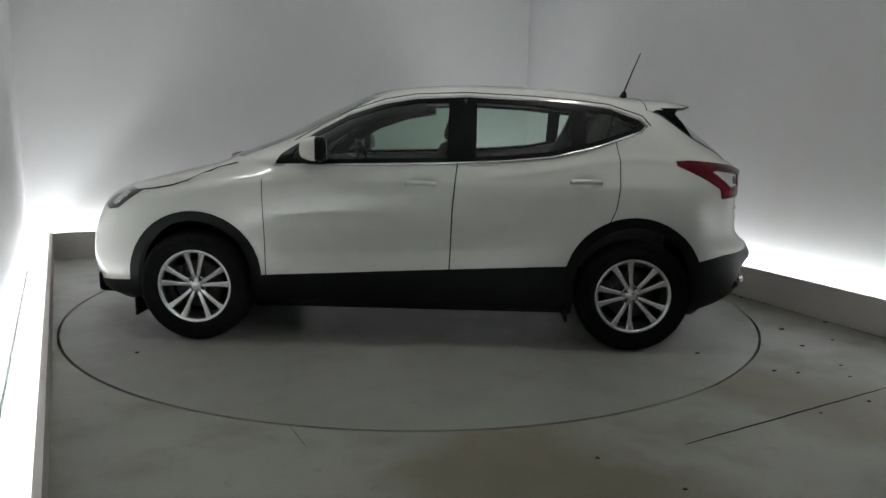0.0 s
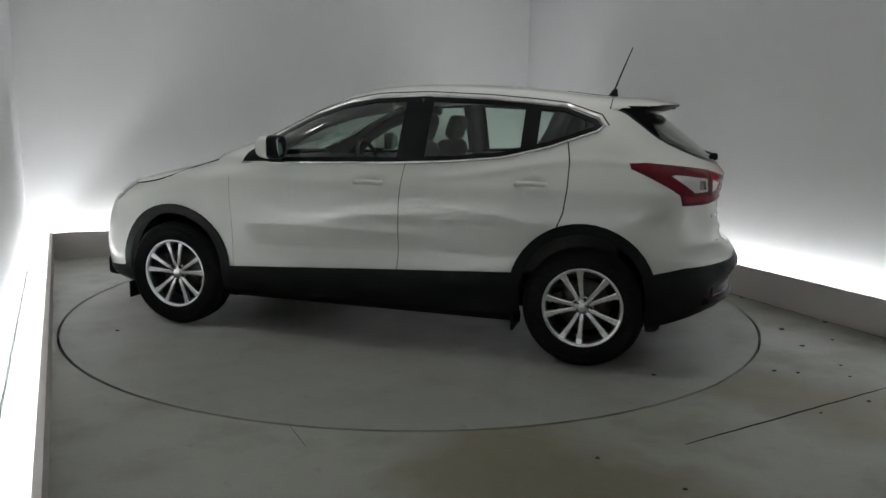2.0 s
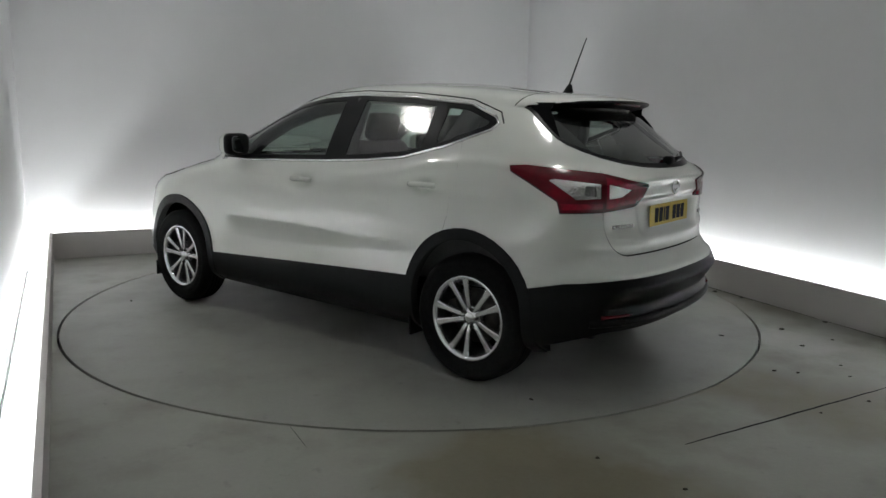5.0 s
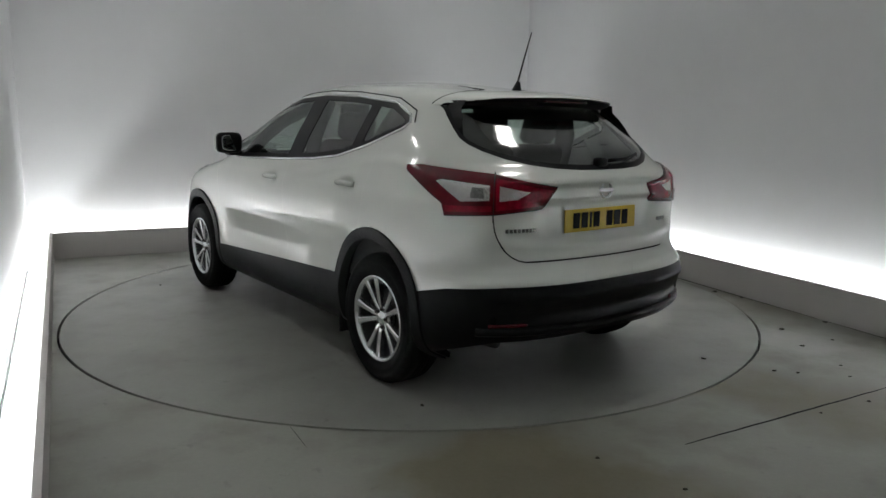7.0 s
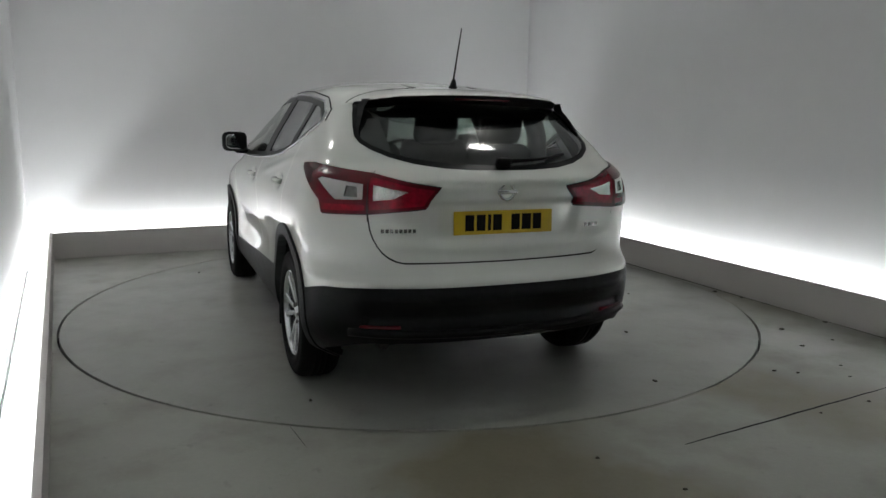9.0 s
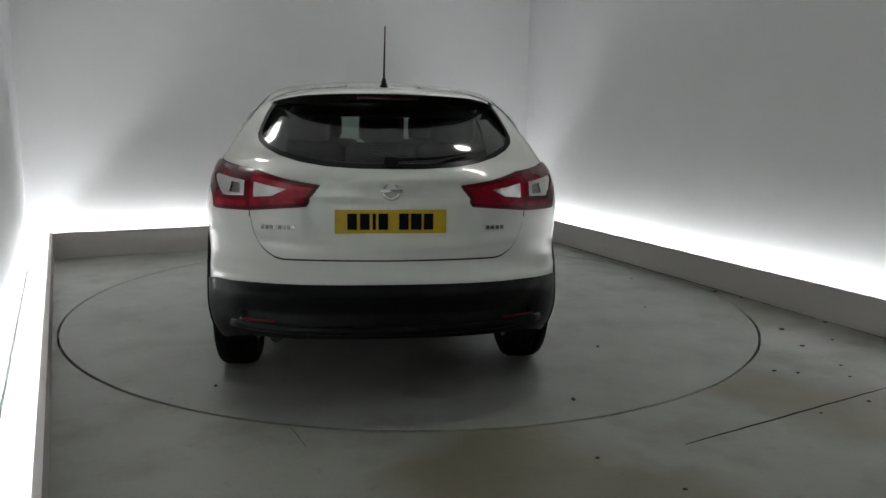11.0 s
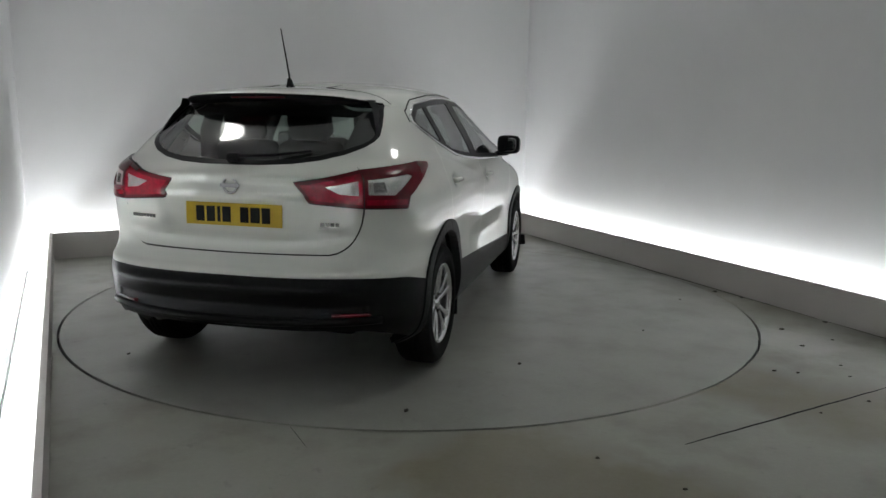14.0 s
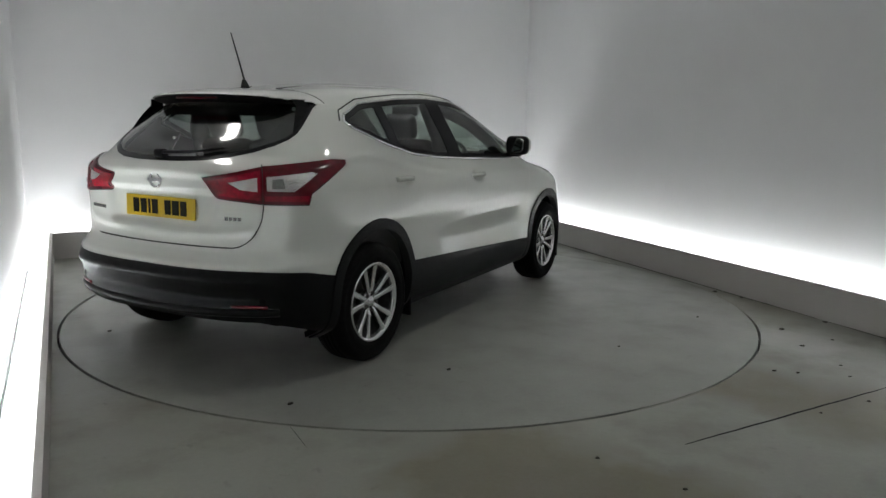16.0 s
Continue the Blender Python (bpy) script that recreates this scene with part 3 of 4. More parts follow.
# tail lamps
reflector, rest = take(rest, WRAP, [[(1.150, 1.012), (1.162, 1.060), (1.235, 1.056), (1.240, 1.010)]], rear_only)
clear_a, rest = take(rest, WRAP, [[(0.92, 1.083), (0.96, 1.092), (1.275, 1.068), (1.275, 1.0), (1.09, 0.996)]], rear_only)
clear_b, rest = take(rest, WRAP, [[(1.335, 1.065), (1.535, 1.035), (1.45, 1.002), (1.335, 0.995)]], rear_only)
lampgap, rest = take(rest, WRAP, [[(1.297, 0.90), (1.297, 1.13), (1.305, 1.13), (1.305, 0.90)]], lambda p: p.x < -1.3 and p.y > 0.3)
lamp_red, rest = take(rest, WRAP, [inset(q, 0.013) for q in LAMP], rear_only)
lamp, rest = take(rest, WRAP, LAMP, rear_only)
lamp_seal, rest = take(rest, WRAP, [inset(q, -0.007) for q in LAMP], rear_only)
drl, rest = take(rest, SIDE, [[(1.74, 0.895), (1.80, 0.90), (1.88, 0.825), (1.84, 0.815)]], lambda p: p.y > 0.35)
head, rest = take(rest, SIDE, [[(1.66, 0.912), (1.80, 0.925), (2.06, 0.885), (2.09, 0.845), (1.90, 0.785), (1.82, 0.80)]], lambda p: p.y > 0.35)
grille, rest = take(rest, END, [[(-0.3, 0.60), (0.40, 0.60), (0.52, 0.84), (-0.3, 0.86)]], front_only)
# shut lines
gaps = []
for view, pts, where in (
    (SIDE, [(0.886, 0.42), (0.893, 0.75), (0.897, 1.0), (0.86, 1.075), (0.83, 1.09)], lambda p: p.y > 0.3),
    (SIDE, [(-0.222, 0.46), (-0.236, 0.85), (-0.254, 1.05), (-0.262, 1.12)], lambda p: p.y > 0.3),
    (SIDE, [(-1.165, 0.79), (-1.196, 0.87), (-1.212, 1.0), (-1.212, 1.15), (-1.19, 1.262)], lambda p: p.y > 0.3),
    (END, [(-0.2, 0.706), (0.50, 0.712), (0.535, 0.720), (0.565, 0.736), (0.592, 0.758), (0.614, 0.786), (0.630, 0.82), (0.643, 0.86), (0.655, 0.94)], rear_only),
    (SIDE, [(1.67, 0.912), (1.46, 0.945), (1.34, 0.985), (1.24, 1.05), (1.16, 1.09)], lambda p: p.y > 0.3),
    (SIDE, [(1.72, 0.36), (1.78, 0.60), (1.84, 0.79)], lambda p: p.y > 0.3),
):
    got, rest = take(rest, view, line_strips(pts, 0.008), where)
    gaps.append(got)
spoiler, rest = take(rest, SIDE, [[(-2.5, 1.435), (-1.40, 1.435), (-1.40, 1.7), (-2.5, 1.7)]], lambda p: True)
tailgate, rest = take(rest, END, [[(-0.2, 0.706), (0.50, 0.712), (0.535, 0.720), (0.565, 0.736), (0.592, 0.758), (0.614, 0.786), (0.630, 0.82), (0.643, 0.86), (0.655, 0.94), (0.672, 1.10), (0.675, 1.2), (0.63, 1.40), (0.575, 1.475), (-0.2, 1.53)]], lambda p: p.x < -1.41)
front_door, rest = take(rest, SIDE, [[(0.886, 0.40), (0.893, 0.75), (0.897, 1.0), (0.86, 1.075), (0.80, 1.10), (-0.26, 1.14), (-0.254, 1.05), (-0.236, 0.85), (-0.222, 0.40)]], lambda p: p.y > 0.3)
rear_door, rest = take(rest, SIDE, [[(-0.222, 0.40), (-0.262, 1.125), (-0.83, 1.18), (-1.19, 1.27), (-1.212, 1.15), (-1.212, 1.0), (-1.196, 0.87), (-1.165, 0.79), (-1.0, 0.40)]], lambda p: p.y > 0.3)
bonnet, rest = take(rest, END, [[(-0.2, 0.90), (0.62, 0.90), (0.76, 1.02), (0.76, 1.10), (-0.2, 1.11)]], lambda p: p.x > 1.12)

shell("body", rest, M_PAINT, car, (1, -1), thick=0.02, label="glossy white body shell")
shell("bonnet", bonnet, M_PAINT, car, (1, -1))
shell("tailgate", tailgate, M_PAINT, car, (1, -1), thick=0.02)
tail_ob = bpy.data.objects["tailgate"]
back_glass = shell("rear_window", backlight, M_REAR, car, (1, -1), off=-0.002, thick=0.0, label="dark tinted rear window")
for band in ([(0.50, 1.0), (0.50, 1.6), (0.8, 1.6), (0.8, 1.0)], [(-0.2, 1.405), (0.50, 1.395), (0.50, 1.6), (-0.2, 1.6)], [(-0.2, 1.0), (0.50, 1.0), (0.50, 1.185), (-0.2, 1.165)]):
    edge_bits, _ = take(backlight, END, [band], everywhere)
    for s in (1, -1):
        shell("tailgate_lining", edge_bits, M_TRIM, tail_ob, (s,), off=-0.03, thick=0.01, label="black tailgate lining")
shell("window_frame", back_frame, M_GLOSSBLACK, back_glass, (1, -1), off=0.001)
shell("windscreen", screen, M_SCREEN, car, (1, -1), off=-0.002, thick=0.0)
shell("rear_bumper", apron, M_CLAD, car, (1, -1), off=0.006, thick=0.03, label="black plastic lower rear bumper")
shell("front_bumper_lip", chin, M_CLAD, car, (1, -1), off=0.006, thick=0.03, label="black plastic front bumper lip")
shell("grille", grille, M_GLOSSBLACK, car, (1, -1), off=-0.02, thick=0.0)
for s in (1, -1):
    d = shell("front_door", front_door, M_PAINT, car, (s,), thick=0.02)
    shell("window_pane", panes[0], M_GLASS, d, (s,), off=-0.004, thick=0.0, label="clear tinted side window")
    d2 = shell("rear_door", rear_door, M_PAINT, car, (s,), thick=0.02)
    shell("window_pane", panes[1], M_PRIV, d2, (s,), off=-0.004, thick=0.0, label="clear tinted side window")
    shell("quarter_window", panes[2], M_PRIV, car, (s,), off=-0.004, thick=0.0)
    shell("side_window_frame", window_frame, M_GLOSSBLACK, car, (s,), off=-0.001, label="gloss black window surround")
    shell("sill_cladding", sill, M_CLAD, car, (s,), off=0.010, thick=0.04, label="black plastic sill cladding")
    for a in arches:
        shell("wheel_arch_trim", a, M_CLAD, car, (s,), off=0.014, thick=0.05, label="black plastic wheel arch trim")
    tl = shell("tail_lamp", lamp, M_LAMPRIM, car, (s,), off=0.008, thick=0.02, label="angular red and clear tail lamp")
    shell("red_lens", lamp_red, M_RED, tl, (s,), off=0.006, thick=0.01, label="crimson lens")
    shell("indicator_lens", clear_a, M_CLEAR, tl, (s,), off=0.003, thick=0.01, label="clear lens")
    shell("reflector", reflector, M_REFLECT, tl, (s,), off=-0.004, thick=0.008, label="grey reflector behind the lens")
    shell("reversing_lens", clear_b, M_CLEAR, tl, (s,), off=0.003, thick=0.01, label="clear lens")
    shell("lamp_joint", lampgap, M_GAP, tl, (s,), off=-0.004, thick=0.0)
    shell("lamp_seal", lamp_seal, M_GAP, tl, (s,), off=-0.003, thick=0.01)
    hl = shell("headlamp", head, M_HEAD, car, (s,), off=0.003, label="dark swept-back headlamp")
    shell("daylight_strip", drl, M_CLEAR, hl, (s,), off=0.004, label="bright chrome light strip")
    for k, g in enumerate(gaps):
        if k != 3:
            shell("shut_line", g, M_GAP, car, (s,), off=-0.010, thick=0.0)
shell("shut_line", gaps[3], M_GAP, car, (1, -1), off=-0.010, thick=0.0)


def on_side(x, z):
    """The skin's half width at a place on the flank."""
    best, level = None, z
    for _ in range(4):
        best = min((q for q in (skin(i / 400, level) for i in range(401)) if q.y > 0.2), key=lambda q: abs(q.x - x))
        level = min(Z_HI, level + z - best.z)
    return best.y


def on_tail(y, z):
    best, w = None, 9
    for i in range(601):
        p = skin(0.6 + 0.4 * i / 600, z)
        if abs(p.y - abs(y)) < w:
            w, best = abs(p.y - abs(y)), p.x
    return best


# bright strip round the side windows
for s in (1, -1):
    low = [(0.83, 1.083), (0.45, 1.091), (0.1, 1.100), (-0.227, 1.111), (-0.56, 1.129), (-0.825, 1.155), (-1.086, 1.219), (-1.350, 1.312), (-1.378, 1.345), (-1.340, 1.387)]
    high = [(-1.340, 1.387), (-1.16, 1.451), (-0.95, 1.470), (-0.72, 1.490), (-0.318, 1.509), (0.0, 1.495), (0.20, 1.461), (0.42, 1.389), (0.62, 1.278)]
    for nm, pts, mm, w in (("chrome_strip", low, M_CHROME, 0.010), ("roof_seal", high, M_CHROME, 0.006)):
        bm = bmesh.new()
        tube(bm, [(x, s * (on_side(x, z) + 0.004), z) for x, z in pts], w * 0.8, 8)
        part(nm, bm, mm, car, "bright chrome window strip")


    # the dark seam between door frames and roof
    seam = [(0.74, 1.225), (0.62, 1.300), (0.42, 1.412), (0.20, 1.485), (0.0, 1.518), (-0.318, 1.530), (-0.72, 1.512), (-1.0, 1.488), (-1.16, 1.470), (-1.36, 1.404), (-1.405, 1.345)]
    fine_seam = [tuple(Vector(p).lerp(Vector(q), k / 5)) for p, q in zip(seam, seam[1:]) for k in range(5)] + [seam[-1]]
    bm = bmesh.new()
    tube(bm, [(x, s * (on_side(x, z) - 0.001), z) for x, z in fine_seam], 0.0045, 6)
    part("roof_seam", bm, M_GAP, car, "dark seam below the roof's edge")


# wheels
def make_wheel():
    e = new("wheel")
    bm = bmesh.new()
    # tyre, outer face towards +y
    lathe(bm, [(0.226, -0.10), (0.262, -0.107), (0.30, -0.105), (0.325, -0.092), (0.3385, -0.070), (0.3415, -0.035), (0.3415, -0.033), (0.334, -0.031), (0.334, -0.026), (0.3415, -0.024),
               (0.342, -0.004), (0.334, -0.002), (0.334, 0.002), (0.342, 0.004), (0.3415, 0.024), (0.334, 0.026), (0.334, 0.031), (0.3415, 0.033), (0.3385, 0.070), (0.325, 0.092),
               (0.315, 0.099), (0.300, 0.105), (0.296, 0.103), (0.275, 0.107), (0.262, 0.107), (0.243, 0.104), (0.226, 0.092)], 72)
    part("tyre", bm, M_TYRE, e, "black rubber tyre")
    rim = bmesh.new()
    lathe(rim, [(0.205, -0.09), (0.226, -0.098), (0.229, -0.092), (0.229, 0.088), (0.226, 0.096), (0.220, 0.098), (0.210, 0.092), (0.203, 0.082), (0.204, 0.060), (0.208, 0.05), (0.210, -0.09)], 72)
    rim_ob = part("rim", rim, M_SILVER, e, "silver twin-spoke alloy rim")
    bm = bmesh.new()
    lathe(bm, [(0.2035, 0.066), (0.202, 0.060), (0.198, 0.03), (0.198, -0.088), (0.204, -0.088), (0.2035, 0.066)], 60)
    part("rim_barrel", bm, M_BARREL_SHADE, rim_ob, "inner barrel coloured dark for the shade behind the spokes")
    # ten spokes in five close pairs
    for k in range(5):
        for side in (-1, 1):
            bm = bmesh.new()
            a0 = 2 * math.pi * k / 5 + math.pi / 2
            rows = []
            for r, ang, hw, y0, y1 in ((0.038, 0.30, 0.013, 0.040, 0.064), (0.075, 0.235, 0.0125, 0.045, 0.074), (0.13, 0.232, 0.0135, 0.050, 0.080), (0.18, 0.240, 0.0165, 0.055, 0.085), (0.212, 0.250, 0.022, 0.055, 0.090)):
                a = a0 + side * ang
                d, t = Vector((math.cos(a), 0, math.sin(a))), Vector((-math.sin(a), 0, math.cos(a)))
                c = d * r
                rows.append([bm.verts.new(c - t * hw * 1.15 + Vector((0, y0, 0))), bm.verts.new(c - t * hw + Vector((0, y1 - 0.005, 0))), bm.verts.new(c - t * hw * 0.6 + Vector((0, y1, 0))),
                             bm.verts.new(c + t * hw * 0.6 + Vector((0, y1, 0))), bm.verts.new(c + t * hw + Vector((0, y1 - 0.005, 0))), bm.verts.new(c + t * hw * 1.15 + Vector((0, y0, 0)))])
            for p, q in zip(rows, rows[1:]):
                for i in range(6):
                    bm.faces.new((p[i], p[(i + 1) % 6], q[(i + 1) % 6], q[i]))
            bm.faces.new(rows[0])
            bm.faces.new(rows[-1][::-1])
            bmesh.ops.recalc_face_normals(bm, faces=bm.faces)
            part("spoke", bm, M_SILVER, rim_ob, smooth=False)
    bm = bmesh.new()
    lathe(bm, [(0.0001, 0.078), (0.022, 0.077), (0.028, 0.073), (0.032, 0.066), (0.058, 0.062), (0.064, 0.055), (0.064, 0.02)], 32)
    part("hub_cap", bm, M_SILVER, rim_ob, "silver hub cap")
    for k in range(5):
        a = 2 * math.pi * k / 5 + math.pi / 2 + math.pi / 5
        bm = bmesh.new()
        bmesh.ops.create_cone(bm, cap_ends=True, segments=6, radius1=0.010, radius2=0.009, depth=0.02, matrix=Matrix.Translation((0.049 * math.cos(a), 0.066, 0.049 * math.sin(a))) @ Matrix.Rotation(math.pi / 2, 4, "X"))
        part("wheel_nut", bm, M_DISC_STEEL, rim_ob, smooth=False)
    bm = bmesh.new()
    lathe(bm, [(0.06, 0.01), (0.145, 0.01), (0.148, 0.0), (0.145, -0.012), (0.06, -0.012)], 48)
    part("brake_disc", bm, M_DISC_STEEL, e, "grey steel brake disc")
    bm = bmesh.new()
    lathe(bm, [(0.0001, -0.06), (0.20, -0.06), (0.20, -0.064), (0.0001, -0.064)], 48)
    part("inner_plate", bm, M_UNDER, e)
    bm = bmesh.new()
    box(bm, 0.118, 0.0, 0.06, 0.06, 0.06, 0.11, 0.012)
    part("brake_caliper", bm, M_DISC_STEEL, e)
    return e


wheel = make_wheel()
wheel.parent = car
wheel.matrix_basis = pose(1.323, 0.812, 0.3415)
for k, (x, y, turn, spin) in enumerate(((-1.323, 0.79, 0, 20), (1.323, -0.812, 180, 41), (-1.323, -0.79, 180, 8))):
    copy_thing(wheel, pose(x, y, 0.3415, 0, 0, turn) @ pose(0, 0, 0, 0, spin, 0))

# wheel wells and floor pan
for cx, cz in (ARCH_F, ARCH_R):
    for s in (1, -1):
        bm = bmesh.new()
        n = 24
        ro = 0.385
        outer = [(cx + ro * math.cos(math.pi * (1.12 * k / n - 0.06)), cz + ro * math.sin(math.pi * (1.12 * k / n - 0.06))) for k in range(n + 1)]
        a = [bm.verts.new((x, s * 0.872, z)) for x, z in outer]
        b = [bm.verts.new((x, s * 0.50, z)) for x, z in outer]
        for k in range(n):
            bm.faces.new((a[k], a[k + 1], b[k + 1], b[k]))
        bm.faces.new(b)
        bmesh.ops.solidify(bm, geom=bm.faces[:], thickness=0.006)
        part("wheel_well", bm, M_UNDER, car, "black wheel arch liner")
bm = bmesh.new()
box(bm, 0.1, 0, 0.30, 3.6, 1.0, 0.16, 0.03)
box(bm, 0.0, 0, 0.30, 1.80, 1.66, 0.14, 0.03)
box(bm, -1.86, 0, 0.44, 0.30, 1.40, 0.12, 0.03)
box(bm, 1.90, 0, 0.32, 0.24, 1.45, 0.14, 0.03)
part("floor_pan", bm, M_UNDER, car, "black underbody")
bm = bmesh.new()
tube(bm, [(-1.0, 0.5, 0.22), (-1.6, 0.52, 0.26), (-1.88, 0.55, 0.30)], 0.03, 10)
part("exhaust_pipe", bm, M_DISC_STEEL, car)
for x in (1.70, -0.93):
    for s in (1, -1):
        bm = bmesh.new()
        box(bm, x, s * 0.80, 0.235 if x < 0 else 0.20, 0.015, 0.17, 0.12 if x < 0 else 0.11, 0.005)
        part("mud_flap", bm, M_CLAD, car)

# roof spoiler
sp = shell("roof_spoiler", spoiler, M_PAINT, car, (1, -1), label="white roof spoiler with a black underside")
shell("spoiler_underside", under, M_GLOSSBLACK, sp, (1, -1), thick=0.006, label="gloss black underside")
for s in (1, -1):
    bm = bmesh.new()
    line = [(0.548, 1.456, 0.095), (0.570, 1.418, 0.090), (0.595, 1.37, 0.070), (0.616, 1.32, 0.04), (0.629, 1.275, 0.008)]
    a = [bm.verts.new((on_tail(y, z) + 0.01, s * y, z)) for y, z, d in line]
    b = [bm.verts.new((on_tail(y, z) - d, s * (y - 0.012), z)) for y, z, d in line]
    for k in range(4):
        bm.faces.new((a[k], a[k + 1], b[k + 1], b[k]))
    bmesh.ops.solidify(bm, geom=bm.faces[:], thickness=0.012)
    part("spoiler_blade", bm, M_GLOSSBLACK, sp, smooth=False)
bm = bmesh.new()
box(bm, -1.728, 0, 1.460, 0.05, 0.30, 0.014, 0.003)
part("brake_light", bm, M_DEEPRED, sp, "red high-level brake light")

for s in (1, -1):
    bm = bmesh.new()
    line = []
    for level in (1.570, 1.560, 1.550, 1.540, 1.530, 1.515, 1.500, 1.485, 1.470, 1.455):
        q = min((q for q in (skin(i / 800, level) for i in range(500, 780)) if q.y > 0.2), key=lambda q: abs(q.x + 1.40))
        line.append((q.x, s * q.y, q.z))
    tube(bm, line, 0.003, 6)
    part("spoiler_seam", bm, M_GAP, sp)

# aerial
bm = bmesh.new()
lathe(bm, [(0.0001, 0.055), (0.012, 0.05), (0.022, 0.02), (0.032, 0.0), (0.0001, -0.004)], 20, "Z")
for v in bm.verts:
    v.co = Vector((v.co.x * 1.2 - 1.365 - 0.25 * v.co.z, v.co.y * 0.8, v.co.z + 1.524))
ae = part("aerial_base", bm, M_CLAD, car, "black aerial base")
bm = bmesh.new()
tube(bm, [(-1.370, 0, 1.56), (-1.425, 0, 1.71), (-1.472, 0, 1.832)], 0.0055, 8, 0.55)
part("aerial_rod", bm, M_CLAD, ae, "thin black aerial rod")

# bonnet edge
for s in (1, -1):
    bm = bmesh.new()
    tube(bm, [(x, s * (on_side(x, z) + 0.0005), z) for x, z in ((1.68, 0.915), (1.56, 0.93), (1.46, 0.95), (1.37, 0.98), (1.30, 1.02), (1.22, 1.055), (1.10, 1.085))], 0.0045, 6)
    part("bonnet_gap", bm, M_GAP, car, "dark gap along the bonnet's edge")


def pebble(bm, cx, cy, cz, sx, sy, sz, p=0.55, m=None):
    """A rounded box: a ball drawn out towards its corners."""
    r = bmesh.ops.create_uvsphere(bm, u_segments=28, v_segments=18, radius=1)
    for v in r["verts"]:
        c = [math.copysign(abs(k) ** p, k) for k in v.co]
        q = Vector((c[0] * sx / 2, c[1] * sy / 2, c[2] * sz / 2))
        v.co = Vector((cx, cy, cz)) + ((m @ q) if m else q)


# door mirrors
for s in (1, -1):
    bm = bmesh.new()
    pebble(bm, 0.575, s * 0.945, 1.186, 0.15, 0.176, 0.142)
    for v in bm.verts:
        if v.co.x > 0.575:
            k = (v.co.x - 0.575) / 0.075
            v.co.y += (s * 0.930 - v.co.y) * 0.22 * k
            v.co.z += (1.180 - v.co.z) * 0.22 * k
    mi = part("door_mirror", bm, M_PAINT, car, "white door mirror with a black base")
    bm = bmesh.new()
    pebble(bm, 0.530, s * 0.945, 1.186, 0.065, 0.178, 0.144, 0.5)
    part("mirror_housing", bm, M_CLAD, mi, "black plastic mirror surround")
    bm = bmesh.new()
    pebble(bm, 0.4995, s * 0.945, 1.186, 0.012, 0.138, 0.106, 0.5, Matrix.Rotation(radians(6), 4, "Y") @ Matrix.Rotation(radians(s * 14), 4, "Z"))
    part("mirror_glass", bm, M_MIRROR, mi, "mirror glass")
    bm = bmesh.new()
    box(bm, 0.60, s * 0.885, 1.115, 0.11, 0.10, 0.035, 0.012)
    part("mirror_foot", bm, M_CLAD, mi, "black mirror foot")

# door handles
for s in (1, -1):
    for x0, x1, z, owner in ((0.04, -0.135, 0.992, "front_door"), (-0.925, -1.10, 1.018, "rear_door")):
        bm = bmesh.new()
        n = 12
        pts = []
        grip = min(on_side(x0 + 0.02, z), on_side(x1 - 0.02, z))
        for k in range(n + 1):
            t = k / n
            x = x0 + (x1 - x0) * t
            pts.append((x, s * (grip + 0.022 * math.sin(math.pi * t) ** 0.5), z + 0.004 * math.sin(math.pi * t)))
        tube(bm, pts, 0.015, 10)
        part("door_handle", bm, M_PAINT, bpy.data.objects[owner + (".001" if s < 0 else "")])

# number plate, badge, lettering, wiper, reflectors
px = on_tail(0.0, 0.885) - 0.006
plate_turn = pose(px, 0, 0.886, 0, 2, 0)
bm = bmesh.new()
box(bm, 0, 0, 0, 0.006, 0.52, 0.111, 0.002, plate_turn.to_3x3().to_4x4())
for v in bm.verts:
    v.co += Vector((px, 0, 0.886))
pl = part("number_plate", bm, M_PLATE, tail_ob, "yellow number plate with black bars", smooth=False)
for k, (y, w) in enumerate(((0.180, 0.045), (0.122, 0.045), (0.078, 0.016), (0.036, 0.045), (-0.060, 0.045), (-0.118, 0.05), (-0.176, 0.045))):
    bm = bmesh.new()
    box(bm, px - 0.0042, y, 0.886, 0.002, w, 0.076)
    part("plate_bar", bm, M_INK, pl, smooth=False)
bm = bmesh.new()
lathe(bm, [(0.030, 0.004), (0.034, 0.010), (0.040, 0.011), (0.044, 0.006), (0.044, 0.0), (0.030, 0.0), (0.030, 0.004)], 40)
box(bm, 0, 0.008, 0, 0.104, 0.008, 0.020, 0.003)
for v in bm.verts:
    v.co = Matrix.Translation((on_tail(0.0, 1.03) - 0.001, 0, 1.03)) @ Matrix.Rotation(math.pi / 2, 4, "Z") @ v.co
part("badge", bm, M_CHROME, tail_ob, "round chrome badge")
for nm, y0, y1, z, n in (("name_lettering", 0.60, 0.44, 0.858, 8), ("trim_lettering", -0.45, -0.545, 0.856, 4)):
    for k in range(n):
        y = y0 + (y1 - y0) * (k + 0.5) / n
        bm = bmesh.new()
        x = on_tail(y, z)
        x2 = on_tail(abs(y) + 0.01, z)
        box(bm, x - 0.002, y, z, 0.006, abs(y1 - y0) / n * 0.72, 0.018, 0.001, Matrix.Rotation(math.copysign(math.atan((x2 - x) / 0.01), -y), 4, "Z"))
        part(nm, bm, M_REFLECT, tail_ob, "grey metal lettering as plain bars", smooth=False)
bm = bmesh.new()
box(bm, on_tail(0, 1.165) - 0.02, 0.0, 1.165, 0.05, 0.07, 0.045, 0.014)
w0 = part("wiper_motor", bm, M_CLAD, tail_ob, "black wiper pivot")
bm = bmesh.new()
